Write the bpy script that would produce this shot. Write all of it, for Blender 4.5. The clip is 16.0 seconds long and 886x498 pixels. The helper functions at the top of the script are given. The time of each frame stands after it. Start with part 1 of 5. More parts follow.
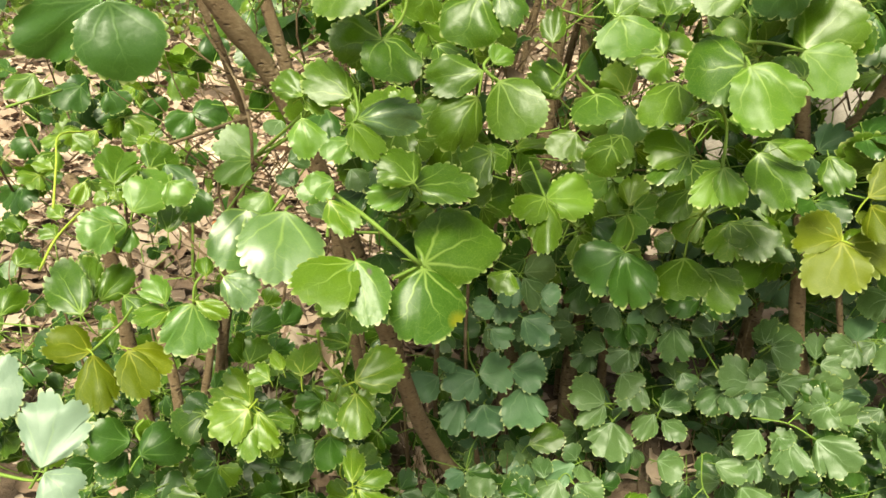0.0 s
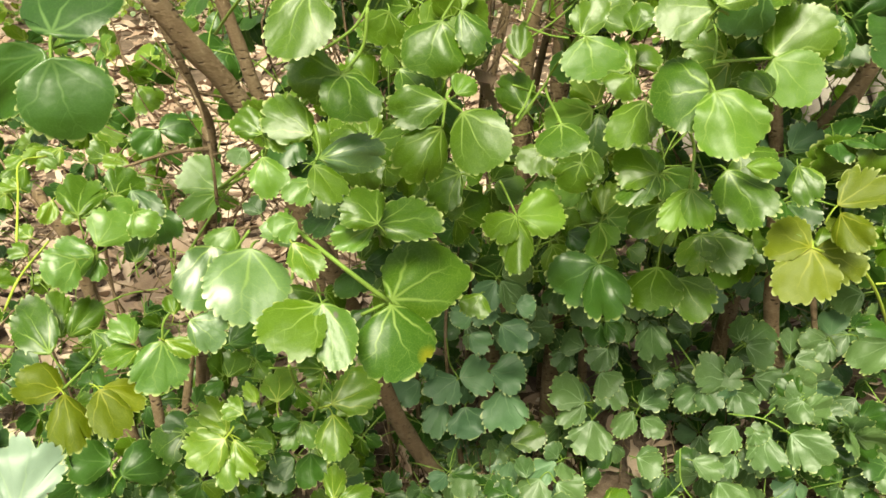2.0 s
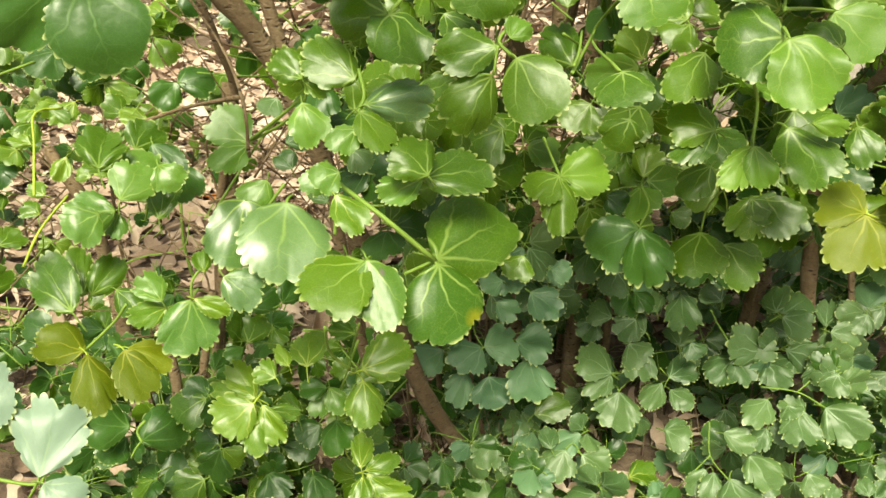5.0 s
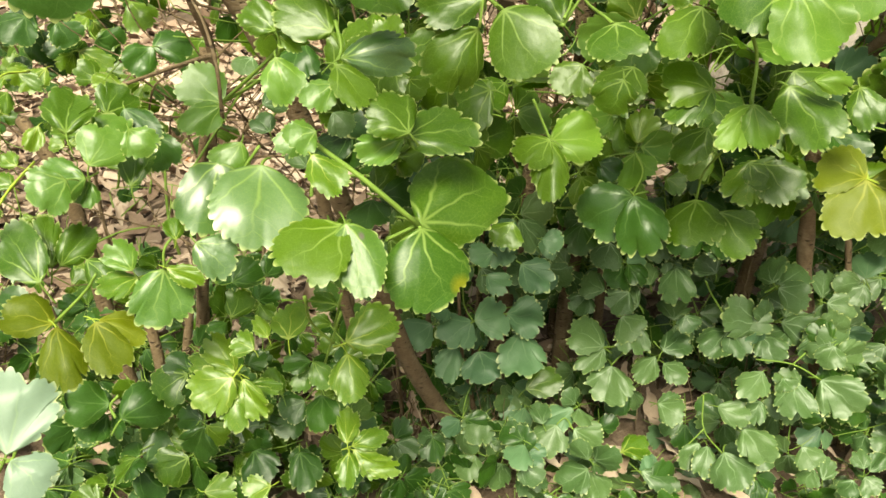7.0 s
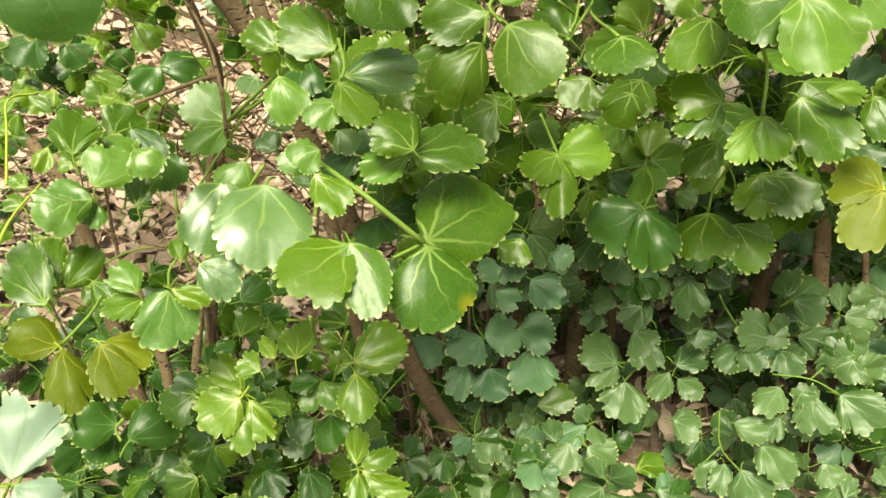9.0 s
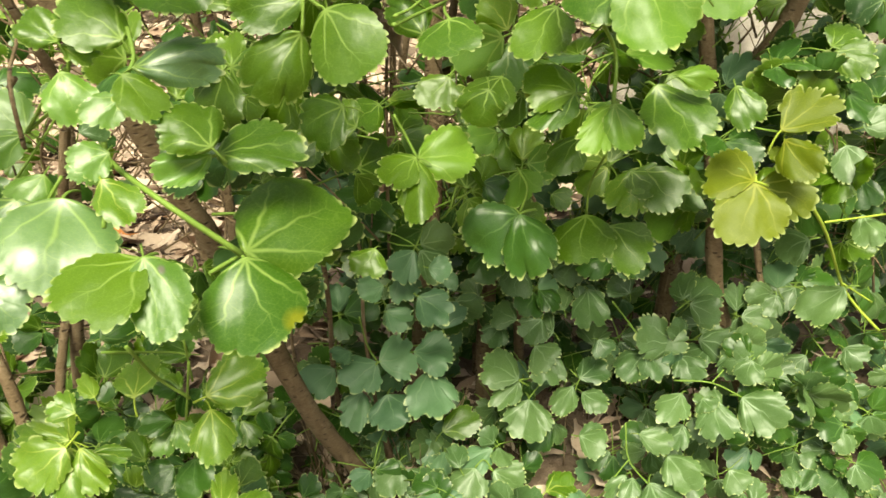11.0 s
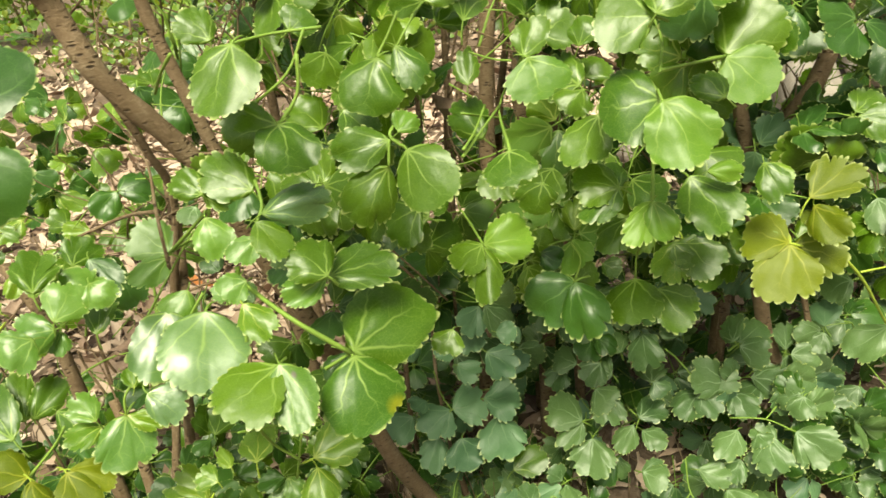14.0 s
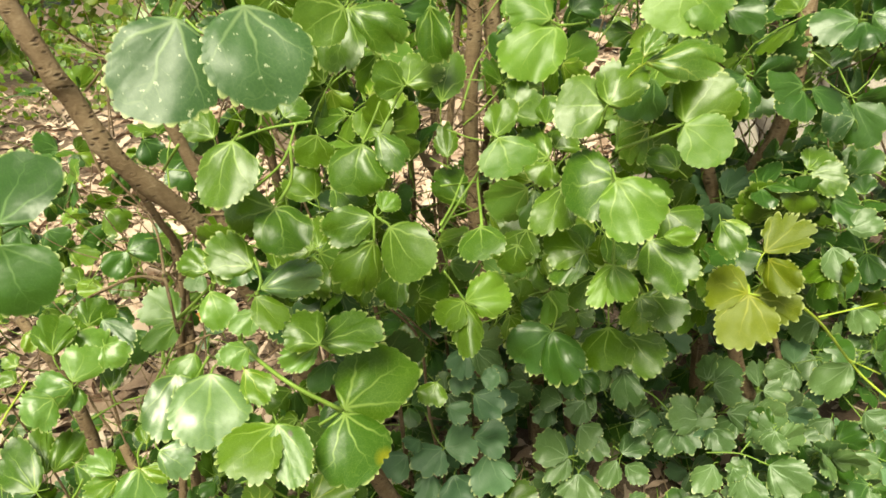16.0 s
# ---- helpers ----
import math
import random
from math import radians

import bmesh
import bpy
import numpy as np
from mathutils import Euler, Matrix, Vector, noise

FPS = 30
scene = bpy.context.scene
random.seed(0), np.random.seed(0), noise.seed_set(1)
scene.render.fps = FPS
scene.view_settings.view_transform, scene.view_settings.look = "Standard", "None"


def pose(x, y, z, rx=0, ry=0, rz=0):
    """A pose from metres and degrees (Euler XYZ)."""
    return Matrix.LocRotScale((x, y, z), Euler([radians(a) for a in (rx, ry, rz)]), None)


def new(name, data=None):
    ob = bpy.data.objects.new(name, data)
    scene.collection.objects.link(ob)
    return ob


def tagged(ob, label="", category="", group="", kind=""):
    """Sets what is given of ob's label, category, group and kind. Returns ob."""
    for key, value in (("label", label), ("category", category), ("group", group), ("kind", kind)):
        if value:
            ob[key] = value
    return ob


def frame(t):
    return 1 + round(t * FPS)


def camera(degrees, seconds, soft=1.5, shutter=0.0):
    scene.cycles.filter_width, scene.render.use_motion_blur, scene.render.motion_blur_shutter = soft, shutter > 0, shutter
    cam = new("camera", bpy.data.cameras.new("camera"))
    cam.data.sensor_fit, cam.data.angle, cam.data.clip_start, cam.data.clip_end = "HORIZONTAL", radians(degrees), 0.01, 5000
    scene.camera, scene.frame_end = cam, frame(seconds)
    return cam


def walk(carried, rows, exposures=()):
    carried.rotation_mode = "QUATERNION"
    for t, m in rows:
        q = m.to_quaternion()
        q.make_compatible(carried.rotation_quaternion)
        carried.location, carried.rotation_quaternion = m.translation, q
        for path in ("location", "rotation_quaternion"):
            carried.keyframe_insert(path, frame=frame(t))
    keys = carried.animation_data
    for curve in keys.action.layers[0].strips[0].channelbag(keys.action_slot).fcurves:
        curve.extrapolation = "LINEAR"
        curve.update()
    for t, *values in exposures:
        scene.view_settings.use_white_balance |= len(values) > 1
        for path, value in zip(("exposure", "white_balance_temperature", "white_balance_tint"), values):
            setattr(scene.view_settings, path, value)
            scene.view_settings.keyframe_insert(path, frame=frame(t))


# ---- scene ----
cam = camera(67.32, 16.0, soft=1.6, shutter=0.4)
# seconds, place in metres, turn in degrees: a phone held before the hedge
ROWS = [
    (0.0, -0.0000, 0.0000, 0.8000, 65.00, -0.00, -0.00),
    (0.5, -0.0097, 0.0059, 0.8086, 64.64, -0.62, -0.53),
    (1.0, -0.0023, 0.0110, 0.8109, 64.44, -0.04, -1.55),
    (1.5, -0.0059, 0.0086, 0.8094, 64.55, -0.92, -1.31),
    (2.0, 0.0165, 0.0242, 0.8425, 62.44, 1.07, -1.69),
    (2.5, -0.0052, 0.0278, 0.8413, 61.86, 0.18, -1.70),
    (3.0, -0.0021, 0.0360, 0.8163, 61.58, -0.33, -2.59),
    (3.5, -0.0191, 0.0511, 0.8183, 61.19, -0.04, -2.24),
    (3.7, -0.0211, 0.0484, 0.8079, 61.29, -0.23, -1.14),
    (5.8, -0.0181, 0.0431, 0.8239, 59.75, 0.85, -1.39),
    (6.0, -0.0238, 0.0414, 0.8247, 59.62, 0.89, -1.15),
    (6.5, -0.0208, 0.0595, 0.8116, 58.16, 0.51, -2.85),
    (7.0, -0.0120, 0.0602, 0.7952, 58.60, 0.39, -1.95),
    (7.5, -0.0227, 0.0532, 0.7839, 59.19, 1.09, -1.65),
    (8.0, -0.0094, 0.0418, 0.7831, 58.98, 1.88, -1.49),
    (8.2, -0.0084, 0.0462, 0.7863, 59.27, 1.90, -0.88),
    (10.3, -0.0049, 0.0938, 0.8061, 60.27, 2.14, -5.86),
    (10.5, 0.0145, 0.0966, 0.8105, 60.79, 2.53, -6.74),
    (11.0, 0.0643, 0.0947, 0.7571, 62.17, 1.78, -7.02),
    (11.5, 0.0750, 0.1248, 0.7762, 61.79, 3.03, -7.24),
    (12.0, 0.0633, 0.0548, 0.8443, 65.37, 5.17, -5.98),
    (12.5, 0.0370, 0.0023, 0.8626, 63.91, 3.70, -3.77),
    (13.0, 0.0399, -0.0084, 0.8571, 64.60, 3.75, -3.49),
    (13.5, 0.0360, 0.0200, 0.8605, 63.76, 5.40, -3.73),
    (14.0, 0.0505, 0.0462, 0.8479, 63.69, 6.55, -4.43),
    (14.5, 0.0708, 0.0472, 0.8673, 63.76, 7.53, -5.19),
    (15.0, 0.0559, 0.0295, 0.8665, 63.17, 6.15, -4.65),
    (15.5, 0.0697, 0.0269, 0.8817, 64.07, 7.23, -4.40),
    (16.0, 0.0729, 0.0083, 0.9036, 65.53, 7.53, -4.68),
]
EXPOSURES = ((0.0, 0.67, 7100, 2), (8.2, 0.68, 7100, 2), (10.4, 0.70, 7100, 2), (11.0, 0.77, 7100, 2), (11.5, 0.76, 7100, 2), (12.0, 0.64, 7100, 2), (13.0, 0.69, 7100, 2), (14.5, 0.67, 7100, 2), (16.0, 0.62, 7100, 2))
walk(cam, [(t, pose(x, y, z, rx, ry, rz)) for t, x, y, z, rx, ry, rz in ROWS], EXPOSURES)
# ---- end of walk ----

# ---- light: bright hazy daylight from above, the sun veiled ----
SUN_HEIGHT, SUN_TURN = 60.0, 190.0
world = bpy.data.worlds.new("world")
scene.world = world
world.use_nodes = True
wn, wl = world.node_tree.nodes, world.node_tree.links
sky = wn.new("ShaderNodeTexSky")
sky.sky_type, sky.sun_disc = "NISHITA", False
sky.sun_elevation, sky.sun_rotation = radians(SUN_HEIGHT), radians(SUN_TURN)
sky.air_density, sky.dust_density, sky.ozone_density = 1.0, 4.0, 0.6
pale = wn.new("ShaderNodeHueSaturation")
pale.inputs["Saturation"].default_value = 0.1
wl.new(sky.outputs[0], pale.inputs["Color"])
wl.new(pale.outputs[0], wn["Background"].inputs["Color"])
wn["Background"].inputs["Strength"].default_value = 0.105
sun = new("sun", bpy.data.lights.new("sun", "SUN"))
sun.data.energy, sun.data.angle, sun.data.color = 4.8, radians(25), (1.0, 0.965, 0.78)
sun.matrix_world = pose(0, 0, 5, 90 - SUN_HEIGHT, 0, 180 - SUN_TURN)


# ---- materials ----
def nodes_of(name):
    m = bpy.data.materials.new(name)
    m.use_nodes = True
    nt = m.node_tree
    return m, nt.nodes, nt.links, nt.nodes["Principled BSDF"], nt.nodes["Material Output"]


def calc(ns, ls, op, a, b=None, c=None, clamp=False):
    n = ns.new("ShaderNodeMath")
    n.operation, n.use_clamp = op, clamp
    for i, v in enumerate((a, b, c)):
        if v is None:
            continue
        if isinstance(v, (int, float)):
            n.inputs[i].default_value = v
        else:
            ls.new(v, n.inputs[i])
    return n.outputs[0]


def blend(ns, ls, fac, a, b, kind="MIX"):
    n = ns.new("ShaderNodeMix")
    n.data_type, n.blend_type = "RGBA", kind
    for s, v in ((0, fac), (6, a), (7, b)):
        if isinstance(v, (int, float)):
            n.inputs[s].default_value = v
        elif isinstance(v, tuple):
            n.inputs[s].default_value = (*v, 1)
        else:
            ls.new(v, n.inputs[s])
    return n.outputs[2]


def speckle(ns, ls, scale, detail=4.0, rough=0.6, vec=None):
    n = ns.new("ShaderNodeTexNoise")
    n.inputs["Scale"].default_value, n.inputs["Detail"].default_value, n.inputs["Roughness"].default_value = scale, detail, rough
    if vec is not None:
        ls.new(vec, n.inputs["Vector"])
    return n.outputs[0]


def ramp(ns, ls, fac, *stops):
    n = ns.new("ShaderNodeValToRGB")
    while len(n.color_ramp.elements) < len(stops):
        n.color_ramp.elements.new(0.5)
    for e, (p, c) in zip(n.color_ramp.elements, stops):
        e.position, e.color = p, (*c, 1)
    ls.new(fac, n.inputs[0])
    return n.outputs[0]


def leaf_material(name, dark, light, vein, gloss, thin, marks="", wax=0.3):
    """Leaf skin: palmate veins, pale margin, mottling; light shines through."""
    m, ns, ls, bsdf, out = nodes_of(name)
    uv = ns.new("ShaderNodeUVMap").outputs[0]
    sep = ns.new("ShaderNodeSeparateXYZ")
    ls.new(uv, sep.inputs[0])
    u, v = sep.outputs[0], calc(ns, ls, "SUBTRACT", sep.outputs[1], 0.03)
    ang = calc(ns, ls, "ARCTAN2", u, v)
    r = calc(ns, ls, "SQRT", calc(ns, ls, "ADD", calc(ns, ls, "MULTIPLY", u, u), calc(ns, ls, "MULTIPLY", v, v)))
    shifted = ns.new("ShaderNodeVectorMath")
    ls.new(uv, shifted.inputs[0])
    each = ns.new("ShaderNodeCombineXYZ")
    ls.new(calc(ns, ls, "MULTIPLY", calc(ns, ls, "ADD", ns.new("ShaderNodeObjectInfo").outputs["Random"], ns.new("ShaderNodeNewGeometry").outputs["Random Per Island"]), 9.0), each.inputs[0])
    ls.new(each.outputs[0], shifted.inputs[1])
    wob = calc(ns, ls, "MULTIPLY_ADD", calc(ns, ls, "SUBTRACT", speckle(ns, ls, 2.2, 2, 0.5, shifted.outputs[0]), 0.5), 0.6, ang)

    step = 0.66
    turn = calc(ns, ls, "SUBTRACT", calc(ns, ls, "FRACT", calc(ns, ls, "ADD", calc(ns, ls, "DIVIDE", wob, step), 0.5)), 0.5)
    turn = calc(ns, ls, "MULTIPLY", turn, step)
    along, across = calc(ns, ls, "MULTIPLY", r, calc(ns, ls, "COSINE", turn)), calc(ns, ls, "MULTIPLY", r, calc(ns, ls, "ABSOLUTE", turn))
    wide = calc(ns, ls, "MULTIPLY_ADD", r, -0.014, 0.02)
    main_v = calc(ns, ls, "SUBTRACT", 1.25, calc(ns, ls, "DIVIDE", across, wide), clamp=True)
    main_v = calc(ns, ls, "MULTIPLY", main_v, calc(ns, ls, "MULTIPLY_ADD", r, -1.9, 1.6, clamp=True))
    ribs = calc(ns, ls, "FRACT", calc(ns, ls, "DIVIDE", calc(ns, ls, "MULTIPLY_ADD", across, -0.85, along), 0.17))
    ribs = calc(ns, ls, "MULTIPLY", calc(ns, ls, "ABSOLUTE", calc(ns, ls, "SUBTRACT", ribs, 0.5)), 0.17)
    fine_v = calc(ns, ls, "SUBTRACT", 1.0, calc(ns, ls, "DIVIDE", ribs, 0.009), clamp=True)
    fine_v = calc(ns, ls, "MULTIPLY", fine_v, calc(ns, ls, "MULTIPLY_ADD", along, 3.0, -0.75, clamp=True))
    fine_v = calc(ns, ls, "MULTIPLY", fine_v, calc(ns, ls, "MULTIPLY_ADD", across, -6.0, 1.3, clamp=True))
    veins = calc(ns, ls, "MAXIMUM", main_v, calc(ns, ls, "MULTIPLY", fine_v, 0.4))
    info = ns.new("ShaderNodeObjectInfo").outputs["Random"]
    geo = ns.new("ShaderNodeNewGeometry").outputs["Random Per Island"]
    own = calc(ns, ls, "FRACT", calc(ns, ls, "ADD", info, geo))
    mott = speckle(ns, ls, 3.0, 5, 0.65, shifted.outputs[0])
    fac = calc(ns, ls, "MULTIPLY_ADD", mott, 0.7, calc(ns, ls, "MULTIPLY_ADD", own, 0.75, -0.22), clamp=True)
    col = blend(ns, ls, fac, dark, light)
    net = ns.new("ShaderNodeTexVoronoi")
    net.feature = "DISTANCE_TO_EDGE"
    net.inputs["Scale"].default_value = 26
    ls.new(uv, net.inputs["Vector"])
    col = blend(ns, ls, calc(ns, ls, "MULTIPLY", calc(ns, ls, "SUBTRACT", 1, calc(ns, ls, "MULTIPLY", net.outputs[0], 14), clamp=True), 0.14), col, vein)
    col = blend(ns, ls, calc(ns, ls, "MULTIPLY", veins, calc(ns, ls, "MULTIPLY_ADD", speckle(ns, ls, 1.3, 2, 0.5, shifted.outputs[0]), 1.3, 0.0, clamp=True)), col, vein)
    rim = ns.new("ShaderNodeAttribute")
    rim.attribute_name = "rim"
    edge = calc(ns, ls, "MULTIPLY_ADD", rim.outputs["Fac"], 45.0, -43.9, clamp=True)
    edge = calc(ns, ls, "MULTIPLY", edge, calc(ns, ls, "MULTIPLY_ADD", speckle(ns, ls, 7, 3, 0.6, uv), 3.0, -0.7, clamp=True))
    col = blend(ns, ls, calc(ns, ls, "MULTIPLY", edge, 0.85), col, (0.55, 0.6, 0.24))

    def patch(px, py, size, colour, amount):
        dx, dy = calc(ns, ls, "SUBTRACT", sep.outputs[0], px), calc(ns, ls, "SUBTRACT", sep.outputs[1], py)
        d = calc(ns, ls, "SQRT", calc(ns, ls, "ADD", calc(ns, ls, "MULTIPLY", dx, dx), calc(ns, ls, "MULTIPLY", dy, dy)))
        d = calc(ns, ls, "MULTIPLY_ADD", calc(ns, ls, "SUBTRACT", speckle(ns, ls, 9, 4, 0.6, uv), 0.5), size * 0.9, d)
        k = calc(ns, ls, "MULTIPLY", calc(ns, ls, "SUBTRACT", 1.6, calc(ns, ls, "DIVIDE", d, size), clamp=True), amount)
        return blend(ns, ls, k, col, colour)

    if marks == "yellow":
        col = patch(-0.27, 0.78, 0.1, (0.34, 0.3, 0.01), 0.5)
    if marks == "bite":
        col = patch(-0.22, 0.22, 0.045, (0.13, 0.12, 0.09), 0.95)
    if marks == "flecks":
        fleck = ramp(ns, ls, speckle(ns, ls, 11, 3, 0.6, uv), (0.63, (0, 0, 0)), (0.67, (1, 1, 1)))
        col = blend(ns, ls, calc(ns, ls, "MULTIPLY", fleck, 0.75), col, (0.42, 0.47, 0.3))
    if marks == "specks":
        fleck = ramp(ns, ls, speckle(ns, ls, 9, 3, 0.6, uv), (0.68, (0, 0, 0)), (0.72, (1, 1, 1)))
        col = blend(ns, ls, calc(ns, ls, "MULTIPLY", fleck, 0.4), col, (0.4, 0.46, 0.36))
    ls.new(col, bsdf.inputs["Base Color"])
    dull = calc(ns, ls, "MULTIPLY_ADD", speckle(ns, ls, 5, 4, 0.6, uv), 0.2, gloss - 0.1)
    ls.new(dull, bsdf.inputs["Roughness"])
    bsdf.inputs["Specular IOR Level"].default_value = 0.36 + 0.4 * wax
    bsdf.inputs["Specular Tint"].default_value = (1, 1, 1, 1)
    bsdf.inputs["Coat Weight"].default_value, bsdf.inputs["Coat Roughness"].default_value = 0.03 + 0.65 * wax, 0.29
    lift = calc(ns, ls, "SUBTRACT", calc(ns, ls, "MULTIPLY_ADD", speckle(ns, ls, 4.5, 2, 0.5, uv), 3.0, calc(ns, ls, "MULTIPLY", mott, 0.6)), calc(ns, ls, "MULTIPLY", main_v, 0.2))
    bump = ns.new("ShaderNodeBump")
    bump.inputs["Strength"].default_value, bump.inputs["Distance"].default_value = 0.3, 0.0008
    ls.new(lift, bump.inputs["Height"])
    ls.new(bump.outputs[0], bsdf.inputs["Normal"])
    glow = ns.new("ShaderNodeBsdfTranslucent")
    ls.new(blend(ns, ls, 1.0, col, (1.0, 1.15, 0.45), "MULTIPLY"), glow.inputs["Color"])
    mix = ns.new("ShaderNodeMixShader")
    mix.inputs[0].default_value = thin
    ls.new(bsdf.outputs[0], mix.inputs[1])
    ls.new(glow.outputs[0], mix.inputs[2])
    ls.new(mix.outputs[0], out.inputs["Surface"])
    return m


def rough_material(name, scale, relief, dull, *stops, island=0.0):
    m, ns, ls, bsdf, out = nodes_of(name)
    vec = ns.new("ShaderNodeTexCoord").outputs["Object"]
    n1, n2 = speckle(ns, ls, scale, 6, 0.65, vec), speckle(ns, ls, scale * 7, 5, 0.7, vec)
    fac = calc(ns, ls, "MULTIPLY_ADD", n2, 0.45, calc(ns, ls, "MULTIPLY", n1, 0.55))
    if island:
        isl = ns.new("ShaderNodeNewGeometry").outputs["Random Per Island"]
        info = ns.new("ShaderNodeObjectInfo").outputs["Random"]
        own = calc(ns, ls, "FRACT", calc(ns, ls, "ADD", isl, info))
        fac = calc(ns, ls, "ADD", calc(ns, ls, "MULTIPLY", fac, 1 - island), calc(ns, ls, "MULTIPLY", own, island))
    ls.new(ramp(ns, ls, fac, *stops), bsdf.inputs["Base Color"])
    bsdf.inputs["Roughness"].default_value = dull
    bsdf.inputs["Specular IOR Level"].default_value = 0.25
    bump = ns.new("ShaderNodeBump")
    bump.inputs["Strength"].default_value, bump.inputs["Distance"].default_value = 0.7, relief
    ls.new(calc(ns, ls, "ADD", n1, n2), bump.inputs["Height"])
    ls.new(bump.outputs[0], bsdf.inputs["Normal"])
    return m


VEIN, PALE_VEIN = (0.3, 0.42, 0.1), (0.26, 0.36, 0.2)
TONES = {
    "g": leaf_material("leaf green", (0.037, 0.102, 0.004), (0.104, 0.19, 0.007), VEIN, 0.36, 0.36, wax=0.18),
    "b": leaf_material("leaf glossy green", (0.057, 0.15, 0.014), (0.129, 0.25, 0.026), VEIN, 0.41, 0.3, wax=0.46),
    # darker copy of the green leaf, with the hedge's shade put into its colour
    "d": leaf_material("leaf green darkened for shade", (0.017, 0.057, 0.007), (0.042, 0.11, 0.01), (0.124, 0.22, 0.06), 0.36, 0.22, wax=0.1),
    "y": leaf_material("leaf young yellow green", (0.062, 0.15, 0.008), (0.156, 0.26, 0.016), (0.435, 0.5, 0.12), 0.38, 0.34, wax=0.26),
    "o": leaf_material("leaf olive", (0.08, 0.12, 0.002), (0.16, 0.2, 0.003), (0.352, 0.36, 0.05), 0.54, 0.38, wax=0.0),
    "c": leaf_material("leaf bluish green", (0.045, 0.102, 0.027), (0.108, 0.183, 0.054), PALE_VEIN, 0.42, 0.24, "specks", 0.08),
    "t": leaf_material("leaf dull blue green", (0.053, 0.124, 0.054), (0.122, 0.225, 0.1), (0.165, 0.26, 0.13), 0.46, 0.16, "specks", 0.06),
    "l": leaf_material("leaf light green", (0.07, 0.165, 0.012), (0.15, 0.27, 0.022), VEIN, 0.44, 0.34, wax=0.06),
    "w": leaf_material("leaf waxy green", (0.052, 0.125, 0.03), (0.114, 0.21, 0.055), VEIN, 0.4, 0.26, wax=1.0),
    # whitish base colour stands for the sky's sheen on the lower left leaves
    "v": leaf_material("leaf with painted pale sheen", (0.16, 0.24, 0.17), (0.25, 0.33, 0.24), PALE_VEIN, 0.5, 0.2, wax=0.3),
    "s": leaf_material("leaf with yellow patch", (0.042, 0.115, 0.006), (0.088, 0.175, 0.01), VEIN, 0.36, 0.34, "yellow", 0.06),
    "n": leaf_material("leaf with bitten spot", (0.047, 0.125, 0.014), (0.104, 0.2, 0.022), VEIN, 0.36, 0.3, "bite", 0.12),
    "p": leaf_material("leaf with pale flecks", (0.023, 0.07, 0.018), (0.052, 0.12, 0.03), (0.207, 0.3, 0.12), 0.42, 0.26, "flecks", 0.05),
}
STALK = rough_material("green stalk", 60, 0.0005, 0.55, (0.2, (0.09, 0.18, 0.03)), (0.8, (0.25, 0.35, 0.06)))
YOUNG_STALK = rough_material("yellow stalk", 60, 0.0005, 0.45, (0.2, (0.25, 0.36, 0.03)), (0.8, (0.42, 0.5, 0.08)))


def bark_material():
    m, ns, ls, bsdf, out = nodes_of("bark")
    vec = ns.new("ShaderNodeTexCoord").outputs["Object"]
    stretch = ns.new("ShaderNodeMapping")
    stretch.inputs["Scale"].default_value = (1, 1, 2.6)
    ls.new(vec, stretch.inputs[0])
    coarse, fine = speckle(ns, ls, 28, 5, 0.65, vec), speckle(ns, ls, 190, 5, 0.7, stretch.outputs[0])
    cells = ns.new("ShaderNodeTexVoronoi")
    cells.inputs["Scale"].default_value = 75
    ls.new(stretch.outputs[0], cells.inputs["Vector"])
    pores = calc(ns, ls, "MULTIPLY_ADD", cells.outputs["Distance"], -5.0, calc(ns, ls, "MULTIPLY_ADD", coarse, 2.6, 0.1), clamp=True)
    col = ramp(ns, ls, calc(ns, ls, "MULTIPLY_ADD", fine, 0.5, calc(ns, ls, "MULTIPLY", coarse, 0.5)),
               (0.3, (0.09, 0.056, 0.028)), (0.5, (0.175, 0.118, 0.066)), (0.72, (0.29, 0.22, 0.14)))
    col = blend(ns, ls, calc(ns, ls, "MULTIPLY", pores, 0.85), col, (0.03, 0.016, 0.01))
    ls.new(col, bsdf.inputs["Base Color"])
    bsdf.inputs["Roughness"].default_value = 0.8
    bsdf.inputs["Specular IOR Level"].default_value = 0.3
    bump = ns.new("ShaderNodeBump")
    bump.inputs["Strength"].default_value, bump.inputs["Distance"].default_value = 0.9, 0.003
    ls.new(calc(ns, ls, "SUBTRACT", calc(ns, ls, "ADD", fine, coarse), pores), bump.inputs["Height"])
    ls.new(bump.outputs[0], bsdf.inputs["Normal"])
    return m


BARK = bark_material()
SOIL = rough_material("soil", 5, 0.02, 0.95, (0.3, (0.035, 0.022, 0.015)), (0.5, (0.13, 0.09, 0.063)), (0.7, (0.27, 0.2, 0.15)))
LITTER = rough_material("dry leaves", 25, 0.002, 0.8, (0.15, (0.12, 0.07, 0.045)), (0.32, (0.28, 0.19, 0.135)), (0.6, (0.47, 0.35, 0.27)), (0.9, (0.64, 0.53, 0.43)), island=0.5)
RUST = rough_material("rust dry leaf", 25, 0.002, 0.75, (0.3, (0.3, 0.1, 0.03)), (0.7, (0.5, 0.2, 0.06)))
DRY_GRASS = rough_material("dry grass", 30, 0.001, 0.9, (0.2, (0.06, 0.038, 0.02)), (0.5, (0.16, 0.105, 0.06)), (0.8, (0.36, 0.26, 0.16)), island=0.7)
GREY_WOOD = rough_material("grey wood", 14, 0.006, 0.9, (0.28, (0.06, 0.047, 0.038)), (0.42, (0.21, 0.18, 0.15)), (0.75, (0.4, 0.35, 0.3)), island=0.2)


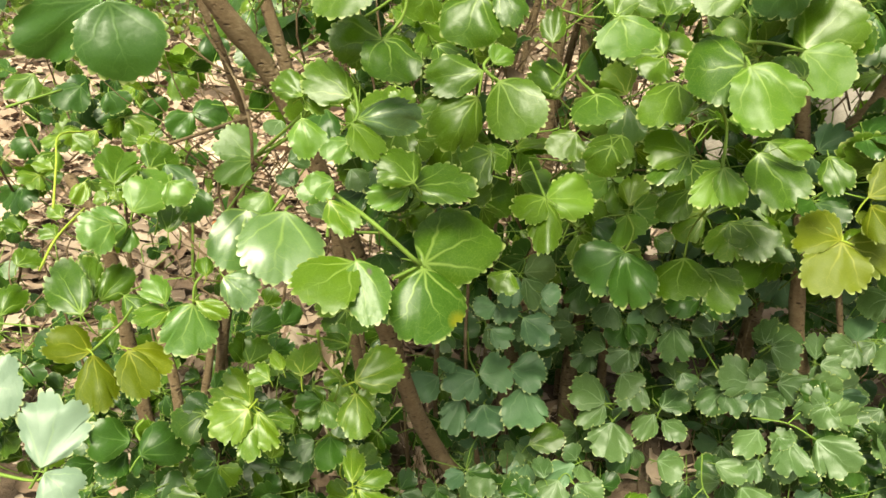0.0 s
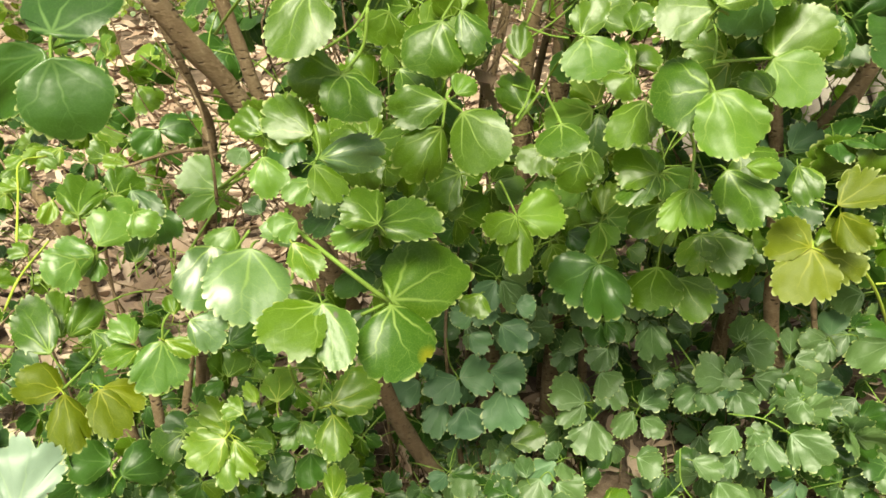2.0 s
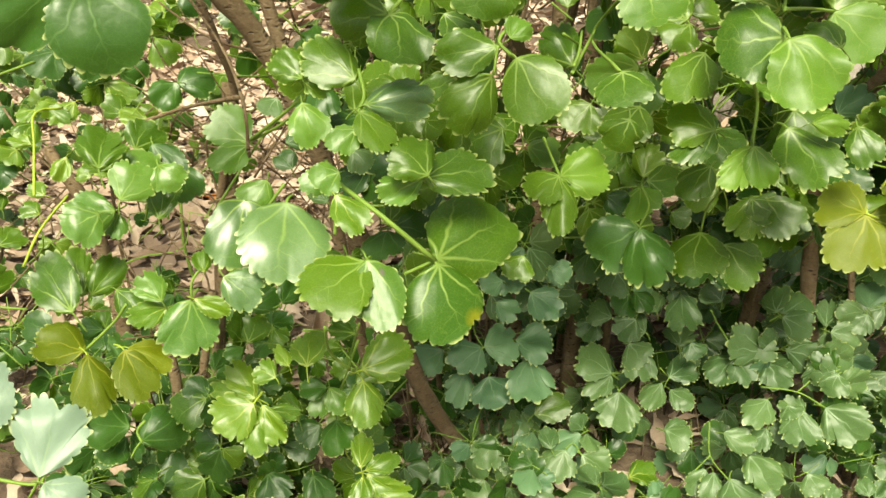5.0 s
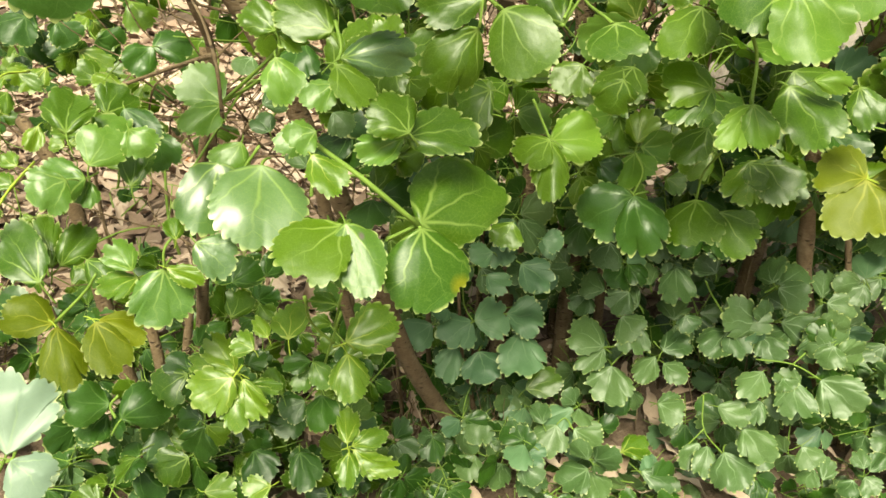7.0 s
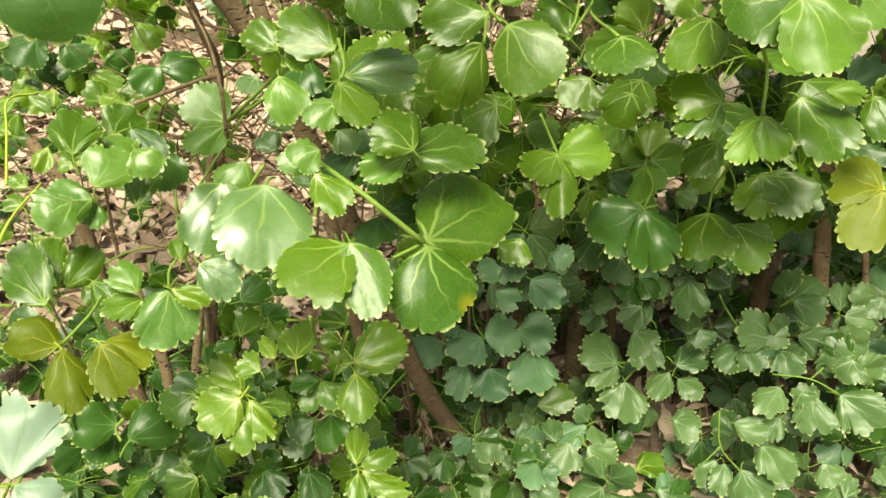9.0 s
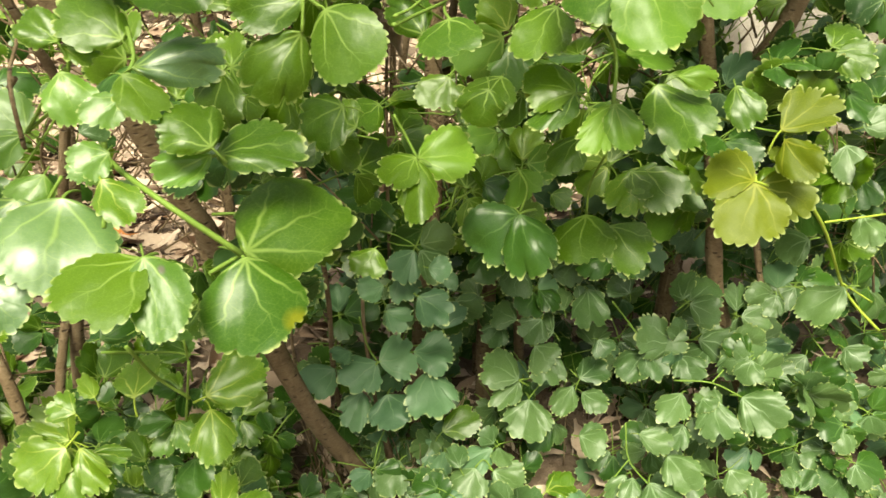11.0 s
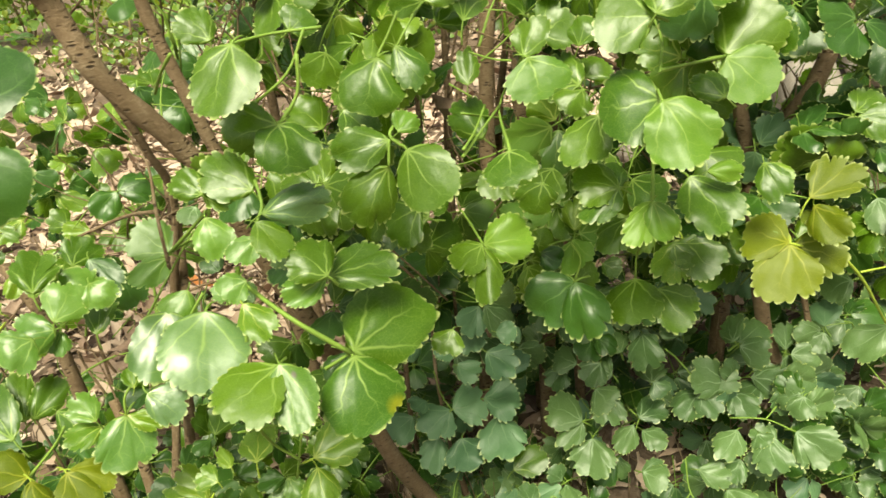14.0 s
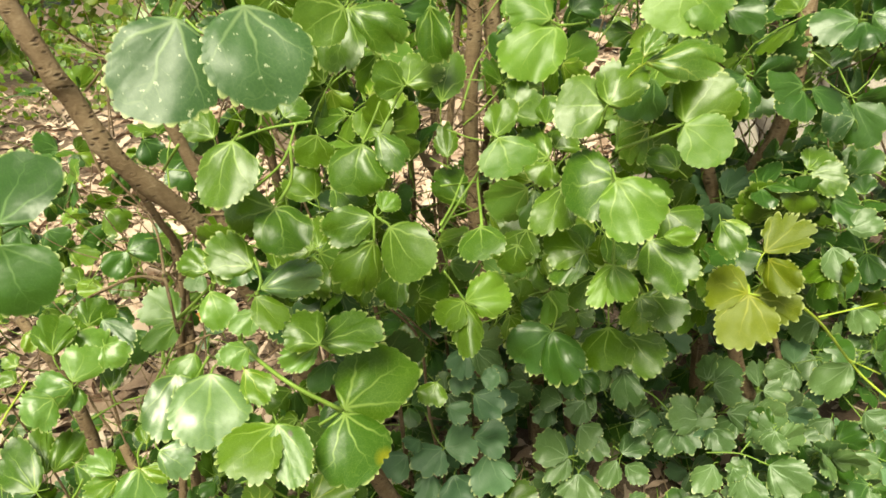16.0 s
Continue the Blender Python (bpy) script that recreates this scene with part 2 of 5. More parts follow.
# ---- shapes ----
def finish(name, bm, material, parent=None, label="", smooth=True):
    me = bpy.data.meshes.new(name)
    bm.to_mesh(me)
    bm.free()
    me.materials.append(material)
    if smooth:
        me.polygons.foreach_set("use_smooth", [True] * len(me.polygons))
    ob = new(name, me)
    if parent is not None:
        ob.parent = parent
    return tagged(ob, label)


def tube(bm, points, radii, sides=8, lumpy=0.0, seed=0.0):
    rings, last = [], len(points) - 1
    for i, p in enumerate(points):
        along = (points[min(i + 1, last)] - points[max(i - 1, 0)]).normalized()
        side = along.cross(Vector((0.31, 0.95, 0.05))).normalized()
        up = side.cross(along)
        ring = []
        for k in range(sides):
            a = 2 * math.pi * k / sides
            way = side * math.cos(a) + up * math.sin(a)
            q = radii[i] * (1 + lumpy * noise.noise((p + way * radii[i]) * 45 + Vector((seed, 0, 0))))
            ring.append(bm.verts.new(p + way * q))
        rings.append(ring)
    for a, b in zip(rings, rings[1:]):
        for k in range(sides):
            bm.faces.new((a[k], a[(k + 1) % sides], b[(k + 1) % sides], b[k]))
    bm.faces.new(rings[0][::-1])
    bm.faces.new(rings[-1])


def smooth_line(points, steps):
    """A curve through the points (Catmull-Rom)."""
    ps = [Vector(p) for p in points]
    ps = [ps[0] * 2 - ps[1], *ps, ps[-1] * 2 - ps[-2]]
    line = []
    for a, b, c, d in zip(ps, ps[1:], ps[2:], ps[3:]):
        for k in range(steps):
            t = k / steps
            line.append(0.5 * (2 * b + (c - a) * t + (2 * a - 5 * b + 4 * c - d) * t * t + (3 * b - a - 3 * c + d) * t ** 3))
    return line + [ps[-2]]


def leaf_outline(shape, rnd, count):
    """Points round a leaf, from the stalk over the tip and back: nearly round (O), broad with a wedge base (R), toothed and lobed (T), fan with deep lobes (L).
    Also the same edge without its teeth, and how far each point stands on a tooth."""
    teeth = {"O": 25, "R": 21, "T": 18, "L": 17}[shape] + rnd.randint(-2, 3)
    sharp = {"O": 0.105, "R": 0.15, "T": 0.18, "L": 0.175}[shape]
    belly = {"O": 0.5, "R": 0.55, "T": 0.57, "L": 0.6}[shape] + rnd.uniform(-0.03, 0.04)
    wedge = {"O": 1.0, "R": 1.25, "T": 1.4, "L": 1.75}[shape] + rnd.uniform(-0.1, 0.3)
    cuts, deep = {"O": (rnd.choice((0, 1, 2)), 0.09), "R": (rnd.choice((1, 1, 2, 2)), 0.15), "T": (rnd.choice((2, 2, 3)), 0.2), "L": (rnd.choice((2, 3)), 0.24)}[shape]
    notches = [(-0.5 + (k + rnd.uniform(0.3, 0.7)) / max(1, cuts), deep * rnd.uniform(0.6, 1.3), rnd.uniform(0.03, 0.06)) for k in range(cuts)]
    lean, ph = rnd.uniform(-0.12, 0.12), rnd.uniform(0, 6)
    size = [rnd.uniform(0.45, 1.25) for _ in range(teeth + 3)]
    drift = Vector((rnd.uniform(0, 50), 0, 0))
    pts, plain, crown = [], [], []
    for i in range(count):
        q = 2 * i / (count - 1) - 1
        a = q * math.pi
        side, up = abs(math.sin(a)), math.cos(a)
        x = 0.5 * math.copysign(side ** (0.9 if up > 0 else wedge), q) * (1 + lean * math.copysign(1, q))
        y = belly + (1 - belly) * up if up > 0 else belly + belly * up
        close = min(1.0, (1 - abs(q)) / 0.28)
        f = 1 - sum(d * math.exp(-((q - c) / w) ** 2) for c, d, w in notches) + 0.2 * close * noise.noise(drift + Vector((2.6 * q, 0.5, 0)))
        k = (1 - abs(q)) * teeth / 2 + 0.35 * math.sin(3 * q + ph) + 0.3 * math.sin(11 * q + 2 * ph)
        g, j = k % 1.0, int(k) % (teeth // 2 + 1) + (teeth // 2 if q > 0 else 0)
        tooth = (math.sin(math.pi / 2 * g / 0.65) ** 0.7 if g < 0.65 else max(0.0, math.cos(math.pi / 2 * (g - 0.65) / 0.35)) ** 0.8) * size[j % len(size)] * close ** 2
        plain.append((x * f, 0.42 + (y - 0.42) * f if close >= 1 else y * f))
        f += sharp * tooth
        pts.append((x * f, 0.42 + (y - 0.42) * f if close >= 1 else y * f))
        crown.append(min(1, tooth))
    wide = max(p[0] for p in pts) - min(p[0] for p in pts)
    high = max(p[1] for p in pts)
    return [(x / wide, y / high) for x, y in pts], [(x / wide, y / high) for x, y in plain], crown


def leaf_grid(shape, seed, count, rings):
    """Places, faces, rim and uv of one leaf blade."""
    rnd = random.Random(seed)
    outline, plain, crown = leaf_outline(shape, rnd, count)
    bow, cup, wave = rnd.uniform(0.04, 0.32), rnd.uniform(-0.5, 0.15), rnd.uniform(0.05, 0.17)
    droop = rnd.uniform(-0.01, 0.07)
    crease = rnd.choice((-0.12, -0.05, -0.02, 0.0, 0.03, 0.06))
    drift = Vector((rnd.uniform(0, 50), 0, 0))
    places, flat, rim = [], [], []

    def height(x, y, s):
        lift = noise.noise(drift + Vector((x * 2.4, y * 2.4, 0))) - noise.noise(drift)
        return (bow * (y - y * y) + cup * x * x - math.sqrt(x * x + 0.0016) * crease
                - droop * s ** 5 + wave * lift)

    places.append((0, 0.03, 0))
    flat.append((0, 0.03))
    rim.append(0)
    for s in rings:
        for (x, y), c in zip(outline if s > 0.97 else plain, crown):
            px, py = x * s, 0.03 + (y - 0.03) * s
            places.append((px, py, height(px, py, s)))
            flat.append((px, py))
            rim.append(0.969 + 0.031 * c if s > 0.97 else min(s, 0.95))
    faces = [(1 + k, 1 + (k + 1) % count, 0) for k in range(count - 1)]
    for q in range(len(rings) - 1):
        o, n = 1 + q * count, 1 + (q + 1) * count
        faces += [(n + k, n + k + 1, o + k + 1, o + k) for k in range(count - 1)]
    return places, faces, rim, flat


def mesh_from(name, places, faces, rim, flat, materials, slots=None):
    me = bpy.data.meshes.new(name)
    me.from_pydata(places, [], faces)
    at = me.attributes.new("rim", "FLOAT", "POINT")
    at.data.foreach_set("value", rim)
    uv = me.uv_layers.new(name="UVMap")
    corners = np.empty(len(me.loops), dtype=np.int32)
    me.loops.foreach_get("vertex_index", corners)
    uv.data.foreach_set("uv", np.array(flat, dtype=np.float32)[corners].ravel())
    for m in materials:
        me.materials.append(m)
    me.polygons.foreach_set("use_smooth", [True] * len(faces))
    if slots:
        me.polygons.foreach_set("material_index", slots)
    me.update()
    return me


def with_stalk(places, faces, rim, flat, length, seed, sides=5, steps=6):
    """Adds a stalk that bends away under the blade."""
    rnd = random.Random(seed)
    n0 = len(places)
    places, faces, rim, flat = list(places), list(faces), list(rim), list(flat)
    slots = [0] * len(faces)
    bend = rnd.uniform(-0.15, 0.15)
    for i in range(steps + 1):
        t = i / steps
        c = Vector((bend * t * t, 0.06 - length * t, -0.014 - 0.8 * length * t * t))
        for k in range(sides):
            a = 2 * math.pi * k / sides
            w = 0.016 + 0.008 * t
            places.append((c.x + w * math.cos(a), c.y, c.z + w * math.sin(a)))
            flat.append((0, 0))
            rim.append(0)
    for i in range(steps):
        for k in range(sides):
            a, b = n0 + i * sides + k, n0 + i * sides + (k + 1) % sides
            faces.append((a, a + sides, b + sides, b))
            slots.append(1)
    return places, faces, rim, flat, slots


BLADES, STALKS = {}, {}


def leaf_mesh(shape, tone, variant):
    key = (shape, tone, variant)
    if key not in BLADES:
        BLADES[key] = mesh_from("leaf", *leaf_grid(shape, 11 * variant + ord(shape), 150, (0.3, 0.6, 0.82, 0.95, 1.0)), [TONES[tone]])
    return BLADES[key]


def stalk_mesh(young, variant):
    """The short stalk that bends away under a blade."""
    if (young, variant) not in STALKS:
        places, faces, rim, flat, slots = with_stalk([], [], [], [], 0.3, variant)
        STALKS[young, variant] = mesh_from("leaf_stalk", places, faces, rim, flat, [YOUNG_STALK if young else STALK])
    return STALKS[young, variant]


leaf_count = [0]


def leaf(owner, shape, tone, place, turn, length, width):
    leaf_count[0] += 1
    variant = leaf_count[0] * 5 % 7
    ob = new("leaf", leaf_mesh(shape, tone, variant))
    ob.parent = owner
    ob.matrix_basis = pose(*place, *turn) @ Matrix.Diagonal((width, length, 0.5 * (width + length), 1))
    new("leaf_stalk", stalk_mesh(tone in "yo", variant)).parent = ob
    return ob


def shrub(label):
    return tagged(new("shrub"), label, "shrub", "hedge shrubs")


def stem(owner, thin, thick, *points):
    line = smooth_line(points, 7)
    n = len(line) - 1
    bm = bmesh.new()
    tube(bm, line, [thin + (thick - thin) * i / n for i in range(n + 1)], 12, 0.22, points[0][0] * 50)
    return finish("stem", bm, BARK, owner)


def twig(owner, tone, radius, *points):
    line = smooth_line(points, 5)
    n = len(line) - 1
    bm = bmesh.new()
    tube(bm, line, [radius * (0.85 + 0.35 * abs(i / n - 0.5)) for i in range(n + 1)], 6, 0.1)
    return finish("twig", bm, {"y": YOUNG_STALK, "b": BARK}.get(tone, STALK), owner)


def foliage(owner, name, shape_tones, spots, seed, count=64, rings=(0.55, 0.95, 1.0), stalk=3):
    """Leaves too many to count, in one mesh: spots of (place, size, facing, way)."""
    rnd = random.Random(seed)
    sets = {}
    for spot in spots:
        shape, tone = rnd.choice(shape_tones)
        sets.setdefault(tone, []).append((*spot, shape))
    for tone, items in sets.items():
        places, faces, rim, flat, slots = [], [], [], [], []
        grids = {s: [with_stalk(*leaf_grid(s, 5 * v + ord(s), count, rings), 1.0, v, 4, stalk) for v in range(9)] for s in "RTLO"}
        for place, size, facing, way, shape in items:
            g = rnd.choice(grids[shape])
            z = Vector(facing).normalized()
            y = (way - z * way.dot(z)).normalized()
            x = y.cross(z)
            turn = Matrix((x, y, z)).transposed()
            wide = size * rnd.uniform(0.9, 1.2)
            n0 = len(places)
            places += [tuple(turn @ Vector((p[0] * wide, p[1] * size, p[2] * size)) + Vector(place)) for p in g[0]]
            faces += [tuple(n0 + i for i in f) for f in g[1]]
            rim += g[2]
            flat += g[3]
            slots += g[4]
        ob = new(name, mesh_from(name, places, faces, rim, flat, [TONES[tone], STALK], slots))
        ob.parent = owner
        tagged(ob, kind="stuff")


def petioles(owner, spots, seed, length=0.09):
    """The shared stalks on which the leaves of each sprig sit, too many to count."""
    rnd = random.Random(seed)
    bm = bmesh.new()
    for place, size, facing, way in spots[::3]:
        p = Vector(place)
        end = p + Vector((rnd.gauss(0, 0.03), rnd.uniform(0.3, 0.9) * length, rnd.uniform(-1.0, -0.1) * length))
        mid = (p + end) / 2 + Vector((rnd.gauss(0, 0.01), -0.004, 0.014))
        line = smooth_line((p - way * 0.01, mid, end), 2)
        tube(bm, line, [0.0007 + 0.0005 * i / len(line) for i in range(len(line))], 4)
    tagged(finish("stalk", bm, STALK, owner), kind="stuff")


def scatter(owner, shape_tones, spots, seed):
    """Single leaves, each a part of its shrub."""
    rnd = random.Random(seed)
    for place, size, facing, way in spots:
        shape, tone = rnd.choice(shape_tones)
        z = Vector(facing).normalized()
        y = (way - z * way.dot(z)).normalized()
        turn = Matrix((y.cross(z), y, z)).transposed().to_euler()
        leaf(owner, shape, tone, place, [math.degrees(a) for a in turn], size, size * rnd.uniform(0.9, 1.2))


def sprigs(rnd, count, lo, hi, size, facing, spread=0.4, keep=lambda p: True):
    """Leaves in threes, fanned out round the end of a shared stalk."""
    spots = []
    while len(spots) < count:
        c = Vector([rnd.uniform(a, b) for a, b in zip(lo, hi)])
        if not keep(c):
            continue
        f = (Vector(facing) + Vector([rnd.gauss(0, spread) for _ in range(3)])).normalized()
        down = Vector((rnd.uniform(-1, 1), rnd.uniform(-0.5, 0.2), rnd.uniform(-1.0, 0.35)))
        down = (down - f * down.dot(f)).normalized()
        across = down.cross(f)
        for side in (-1, 0, 1):
            a = radians(side * rnd.uniform(58, 84) + rnd.gauss(0, 8))
            way = down * math.cos(a) + across * math.sin(a)
            g = f + Vector([rnd.gauss(0, 0.3) for _ in range(3)])
            k = size * rnd.uniform(0.8, 1.25) * (1.1 if side == 0 else 0.92)
            spots.append((c + way * k * 0.12 + f * rnd.uniform(-0.12, 0.12) * size, k, g, way))
    return spots


# ---- ground ----
def ground_height(x, y):
    return 0.035 * noise.noise(Vector((x * 1.3, y * 1.3, 0))) + 0.012 * noise.noise(Vector((x * 6, y * 6, 3)))


def build_ground():
    bm = bmesh.new()
    radii = [0.0] + [0.06 * 1.075 ** k for k in range(110)]
    rings = []
    for r in radii[1:]:
        ring = []
        for k in range(72):
            a = 2 * math.pi * k / 72
            x, y = r * math.sin(a), 1.2 + r * math.cos(a)
            ring.append(bm.verts.new((x, y, ground_height(x, y) * min(1, 6 / max(r, 0.01)))))
        rings.append(ring)
    mid = bm.verts.new((0, 1.2, ground_height(0, 1.2)))
    for k in range(72):
        bm.faces.new((mid, rings[0][(k + 1) % 72], rings[0][k]))
        for a, b in zip(rings, rings[1:]):
            bm.faces.new((a[k], a[(k + 1) % 72], b[(k + 1) % 72], b[k]))
    bmesh.ops.recalc_face_normals(bm, faces=bm.faces)
    return tagged(finish("ground", bm, SOIL), "dry brown garden soil under leaf litter", "ground", kind="structure")


def dry_leaf_grid(rnd):
    """A curled, dry leaf or strip of bark of about one length, cracked at its edges."""
    n, places, faces = 7, [], []
    curl, twist, wide = rnd.uniform(-2.6, 2.6), rnd.uniform(-1.8, 1.8), rnd.choice((0.05, 0.08, 0.12, 0.16, 0.22, 0.3))
    roll = rnd.uniform(-0.4, 1.1)
    for i in range(n + 1):
        t = i / n
        w = wide * math.sin(math.pi * min(0.97, max(0.04, t))) ** 0.7
        z = 0.25 * curl * (t - 0.5) ** 2
        for s in (-1, 0, 1):
            v = w * rnd.uniform(0.5, 1.25)
            places.append((s * v, t - 0.5 + rnd.gauss(0, 0.02), z + abs(s) * v * roll * rnd.uniform(0.4, 1.4) + s * twist * (t - 0.5) * w + rnd.gauss(0, 0.015)))
    for i in range(n):
        for s in (0, 1):
            a = i * 3 + s
            faces.append((a, a + 1, a + 4, a + 3))
    return places, faces


def build_litter():
    rnd = random.Random(8)
    grids = [dry_leaf_grid(rnd) for _ in range(60)]
    places, faces = [], []
    for i in range(19000):
        near = i < 13000
        if near:
            x, y = rnd.gauss(-0.5, 1.3), 0.5 + 3.0 * rnd.random() ** 0.9
            edge = min(x + 4.5, 3.5 - x, y - 0.3)
        else:
            x, y = rnd.gauss(-0.6, 3.0), rnd.uniform(3.0, 8.5)
            edge = min(x + 9, 8 - x, 8.5 - y)
        if edge < 0.7 * (0.6 + noise.noise(Vector((x * 2.2, y * 2.2, 7)))) * rnd.uniform(0.3, 1.4):
            continue
        size = (0.022 + 0.13 * rnd.random() ** 2.2) * (0.6 if y < 1.1 else 1.0 if near else 1.7)
        m = pose(x, y, ground_height(x, y) + rnd.uniform(0.002, 0.035), rnd.gauss(0, 20), rnd.gauss(0, 24), rnd.gauss(80, 50))
        g, n0 = rnd.choice(grids), len(places)
        places += [tuple(m @ (Vector(p) * size)) for p in g[0]]
        faces += [tuple(n0 + k for k in f) for f in g[1]]
    me = bpy.data.meshes.new("leaf_litter")
    me.from_pydata(places, [], faces)
    me.materials.append(LITTER)
    me.polygons.foreach_set("use_smooth", [True] * len(faces))
    return tagged(new("leaf_litter", me), "pinkish tan dry leaves strewn over the soil", "leaf litter", kind="stuff")


build_ground()
build_litter()

# ---- the hedge ----
main = shrub("glossy green hedge shrub with round toothed leaves and brown stems")
right = shrub("hedge shrub with olive and bluish green leaves on a bare stem")
left = shrub("sparse hedge shrub with toothed leaves over bare litter")
back = shrub("inner hedge shrub of shaded stems and leaves coloured dark for shade")

stem(main, 0.0100, 0.0130, (-0.284, 0.686, 0.940), (-0.254, 0.674, 0.850), (-0.246, 0.681, 0.819), (-0.222, 0.680, 0.750), (-0.172, 0.710, 0.656), (-0.129, 0.722, 0.523), (-0.086, 0.725, 0.396), (-0.034, 0.738, 0.198), (0.022, 0.757, 0.059), (0.040, 0.763, -0.030))
stem(main, 0.0075, 0.0090, (-0.222, 0.824, 0.840), (-0.213, 0.822, 0.767), (-0.185, 0.817, 0.645), (-0.151, 0.828, 0.489), (-0.136, 0.839, 0.284), (-0.100, 0.844, 0.023), (-0.096, 0.844, -0.030))
stem(right, 0.0080, 0.0110, (0.434, 0.874, 0.806), (0.448, 0.843, 0.652), (0.466, 0.821, 0.518), (0.474, 0.769, 0.343), (0.500, 0.769, 0.254), (0.590, 0.758, 0.032), (0.602, 0.756, -0.030))
stem(right, 0.0100, 0.0130, (0.594, 0.863, 0.839), (0.569, 0.828, 0.722), (0.544, 0.832, 0.614), (0.513, 0.856, 0.547), (0.492, 0.895, 0.443), (0.482, 0.898, 0.219), (0.477, 0.899, -0.030))
stem(back, 0.0110, 0.0130, (0.203, 1.038, 0.942), (0.187, 1.004, 0.803), (0.168, 0.984, 0.716), (0.153, 0.966, 0.565), (0.147, 0.948, 0.414), (0.119, 0.930, 0.214), (0.084, 0.891, -0.050))
stem(back, 0.0120, 0.0140, (0.234, 1.082, 0.944), (0.216, 1.035, 0.800), (0.209, 0.987, 0.657), (0.211, 0.970, 0.532), (0.232, 0.966, 0.387), (0.217, 0.940, 0.173), (0.203, 0.898, -0.073))
stem(main, 0.0040, 0.0060, (-0.274, 0.768, 0.767), (-0.253, 0.762, 0.712), (-0.244, 0.779, 0.654), (-0.246, 0.809, 0.579), (-0.307, 0.838, 0.383), (-0.371, 0.868, -0.030))
stem(left, 0.0070, 0.0090, (-0.272, 0.880, 0.587), (-0.279, 0.838, 0.454), (-0.320, 0.813, 0.263), (-0.353, 0.808, 0.092), (-0.365, 0.807, -0.030))
stem(left, 0.0065, 0.0085, (-0.394, 0.785, 0.331), (-0.368, 0.750, 0.257), (-0.363, 0.731, 0.187), (-0.361, 0.723, 0.078), (-0.357, 0.718, -0.025))
stem(left, 0.0050, 0.0065, (-0.318, 0.811, 0.320), (-0.327, 0.776, 0.263), (-0.342, 0.745, 0.173), (-0.378, 0.713, -0.016))
stem(left, 0.0055, 0.0070, (-0.360, 0.758, 0.097), (-0.339, 0.740, 0.011), (-0.328, 0.735, -0.073))
stem(left, 0.0080, 0.0120, (-0.531, 0.899, 0.492), (-0.472, 0.840, 0.445), (-0.462, 0.834, 0.364), (-0.464, 0.831, 0.244), (-0.455, 0.815, 0.099), (-0.451, 0.808, -0.030))
stem(back, 0.0060, 0.0080, (0.262, 1.017, 0.790), (0.242, 0.912, 0.459), (0.259, 0.912, 0.234), (0.269, 0.913, -0.030))
stem(back, 0.0060, 0.0080, (-0.144, 1.040, 0.809), (-0.149, 1.035, 0.684), (-0.145, 1.015, 0.529), (-0.142, 0.980, 0.344), (-0.139, 0.945, -0.030))
stem(right, 0.0035, 0.0065, (0.522, 0.82, 0.46), (0.54, 0.785, 0.34), (0.555, 0.754, 0.228), (0.566, 0.740, 0.176), (0.604, 0.737, 0.012), (0.609, 0.736, -0.030))
stem(main, 0.0050, 0.0060, (0.040, 0.824, 0.130), (0.053, 0.803, 0.057), (0.066, 0.787, -0.026))

twig(main, "g", 0.0020, (-0.095, 0.500, 0.634), (-0.092, 0.495, 0.623), (-0.053, 0.450, 0.613), (-0.017, 0.453, 0.575))
twig(main, "g", 0.0013, (-0.084, 0.441, 0.604), (-0.084, 0.462, 0.622), (-0.091, 0.495, 0.623))
twig(main, "g", 0.0015, (-0.045, 0.531, 0.730), (-0.030, 0.537, 0.748), (-0.025, 0.540, 0.775))
twig(main, "g", 0.0014, (0.119, 0.518, 0.689), (0.138, 0.696, 0.678), (0.150, 0.612, 0.740))
twig(main, "g", 0.0014, (0.138, 0.696, 0.678), (0.084, 0.521, 0.689))
twig(main, "g", 0.0016, (0.246, 0.556, 0.725), (0.288, 0.595, 0.718), (0.360, 0.687, 0.699))
twig(main, "g", 0.0015, (0.234, 0.534, 0.626), (0.240, 0.553, 0.655), (0.225, 0.543, 0.680))
twig(main, "g", 0.0015, (0.043, 0.530, 0.698), (0.032, 0.533, 0.709), (0.040, 0.544, 0.717))
twig(main, "g", 0.0012, (0.028, 0.526, 0.687), (0.031, 0.531, 0.707))
twig(main, "g", 0.0013, (-0.109, 0.514, 0.688), (-0.107, 0.511, 0.676), (-0.130, 0.535, 0.650), (-0.167, 0.563, 0.625))
twig(main, "g", 0.0015, (-0.167, 0.563, 0.625), (-0.121, 0.520, 0.666), (-0.080, 0.511, 0.702))
twig(main, "g", 0.0013, (-0.067, 0.482, 0.675), (-0.063, 0.491, 0.684), (-0.067, 0.505, 0.698))
twig(right, "y", 0.0018, (0.463, 0.623, 0.500), (0.516, 0.650, 0.443), (0.587, 0.694, 0.352), (0.610, 0.690, 0.321), (0.637, 0.675, 0.292))
twig(right, "y", 0.0012, (0.504, 0.641, 0.461), (0.586, 0.658, 0.455))
twig(right, "y", 0.0012, (0.587, 0.694, 0.352), (0.634, 0.694, 0.320))
twig(right, "g", 0.0012, (0.426, 0.628, 0.563), (0.413, 0.644, 0.563), (0.365, 0.626, 0.581))
twig(right, "g", 0.0012, (0.409, 0.623, 0.519), (0.397, 0.633, 0.529), (0.389, 0.644, 0.518))
twig(main, "g", 0.0013, (0.198, 0.655, 0.490), (0.205, 0.657, 0.515), (0.196, 0.663, 0.534))
twig(main, "g", 0.0012, (0.262, 0.651, 0.486), (0.262, 0.647, 0.518), (0.258, 0.604, 0.563))
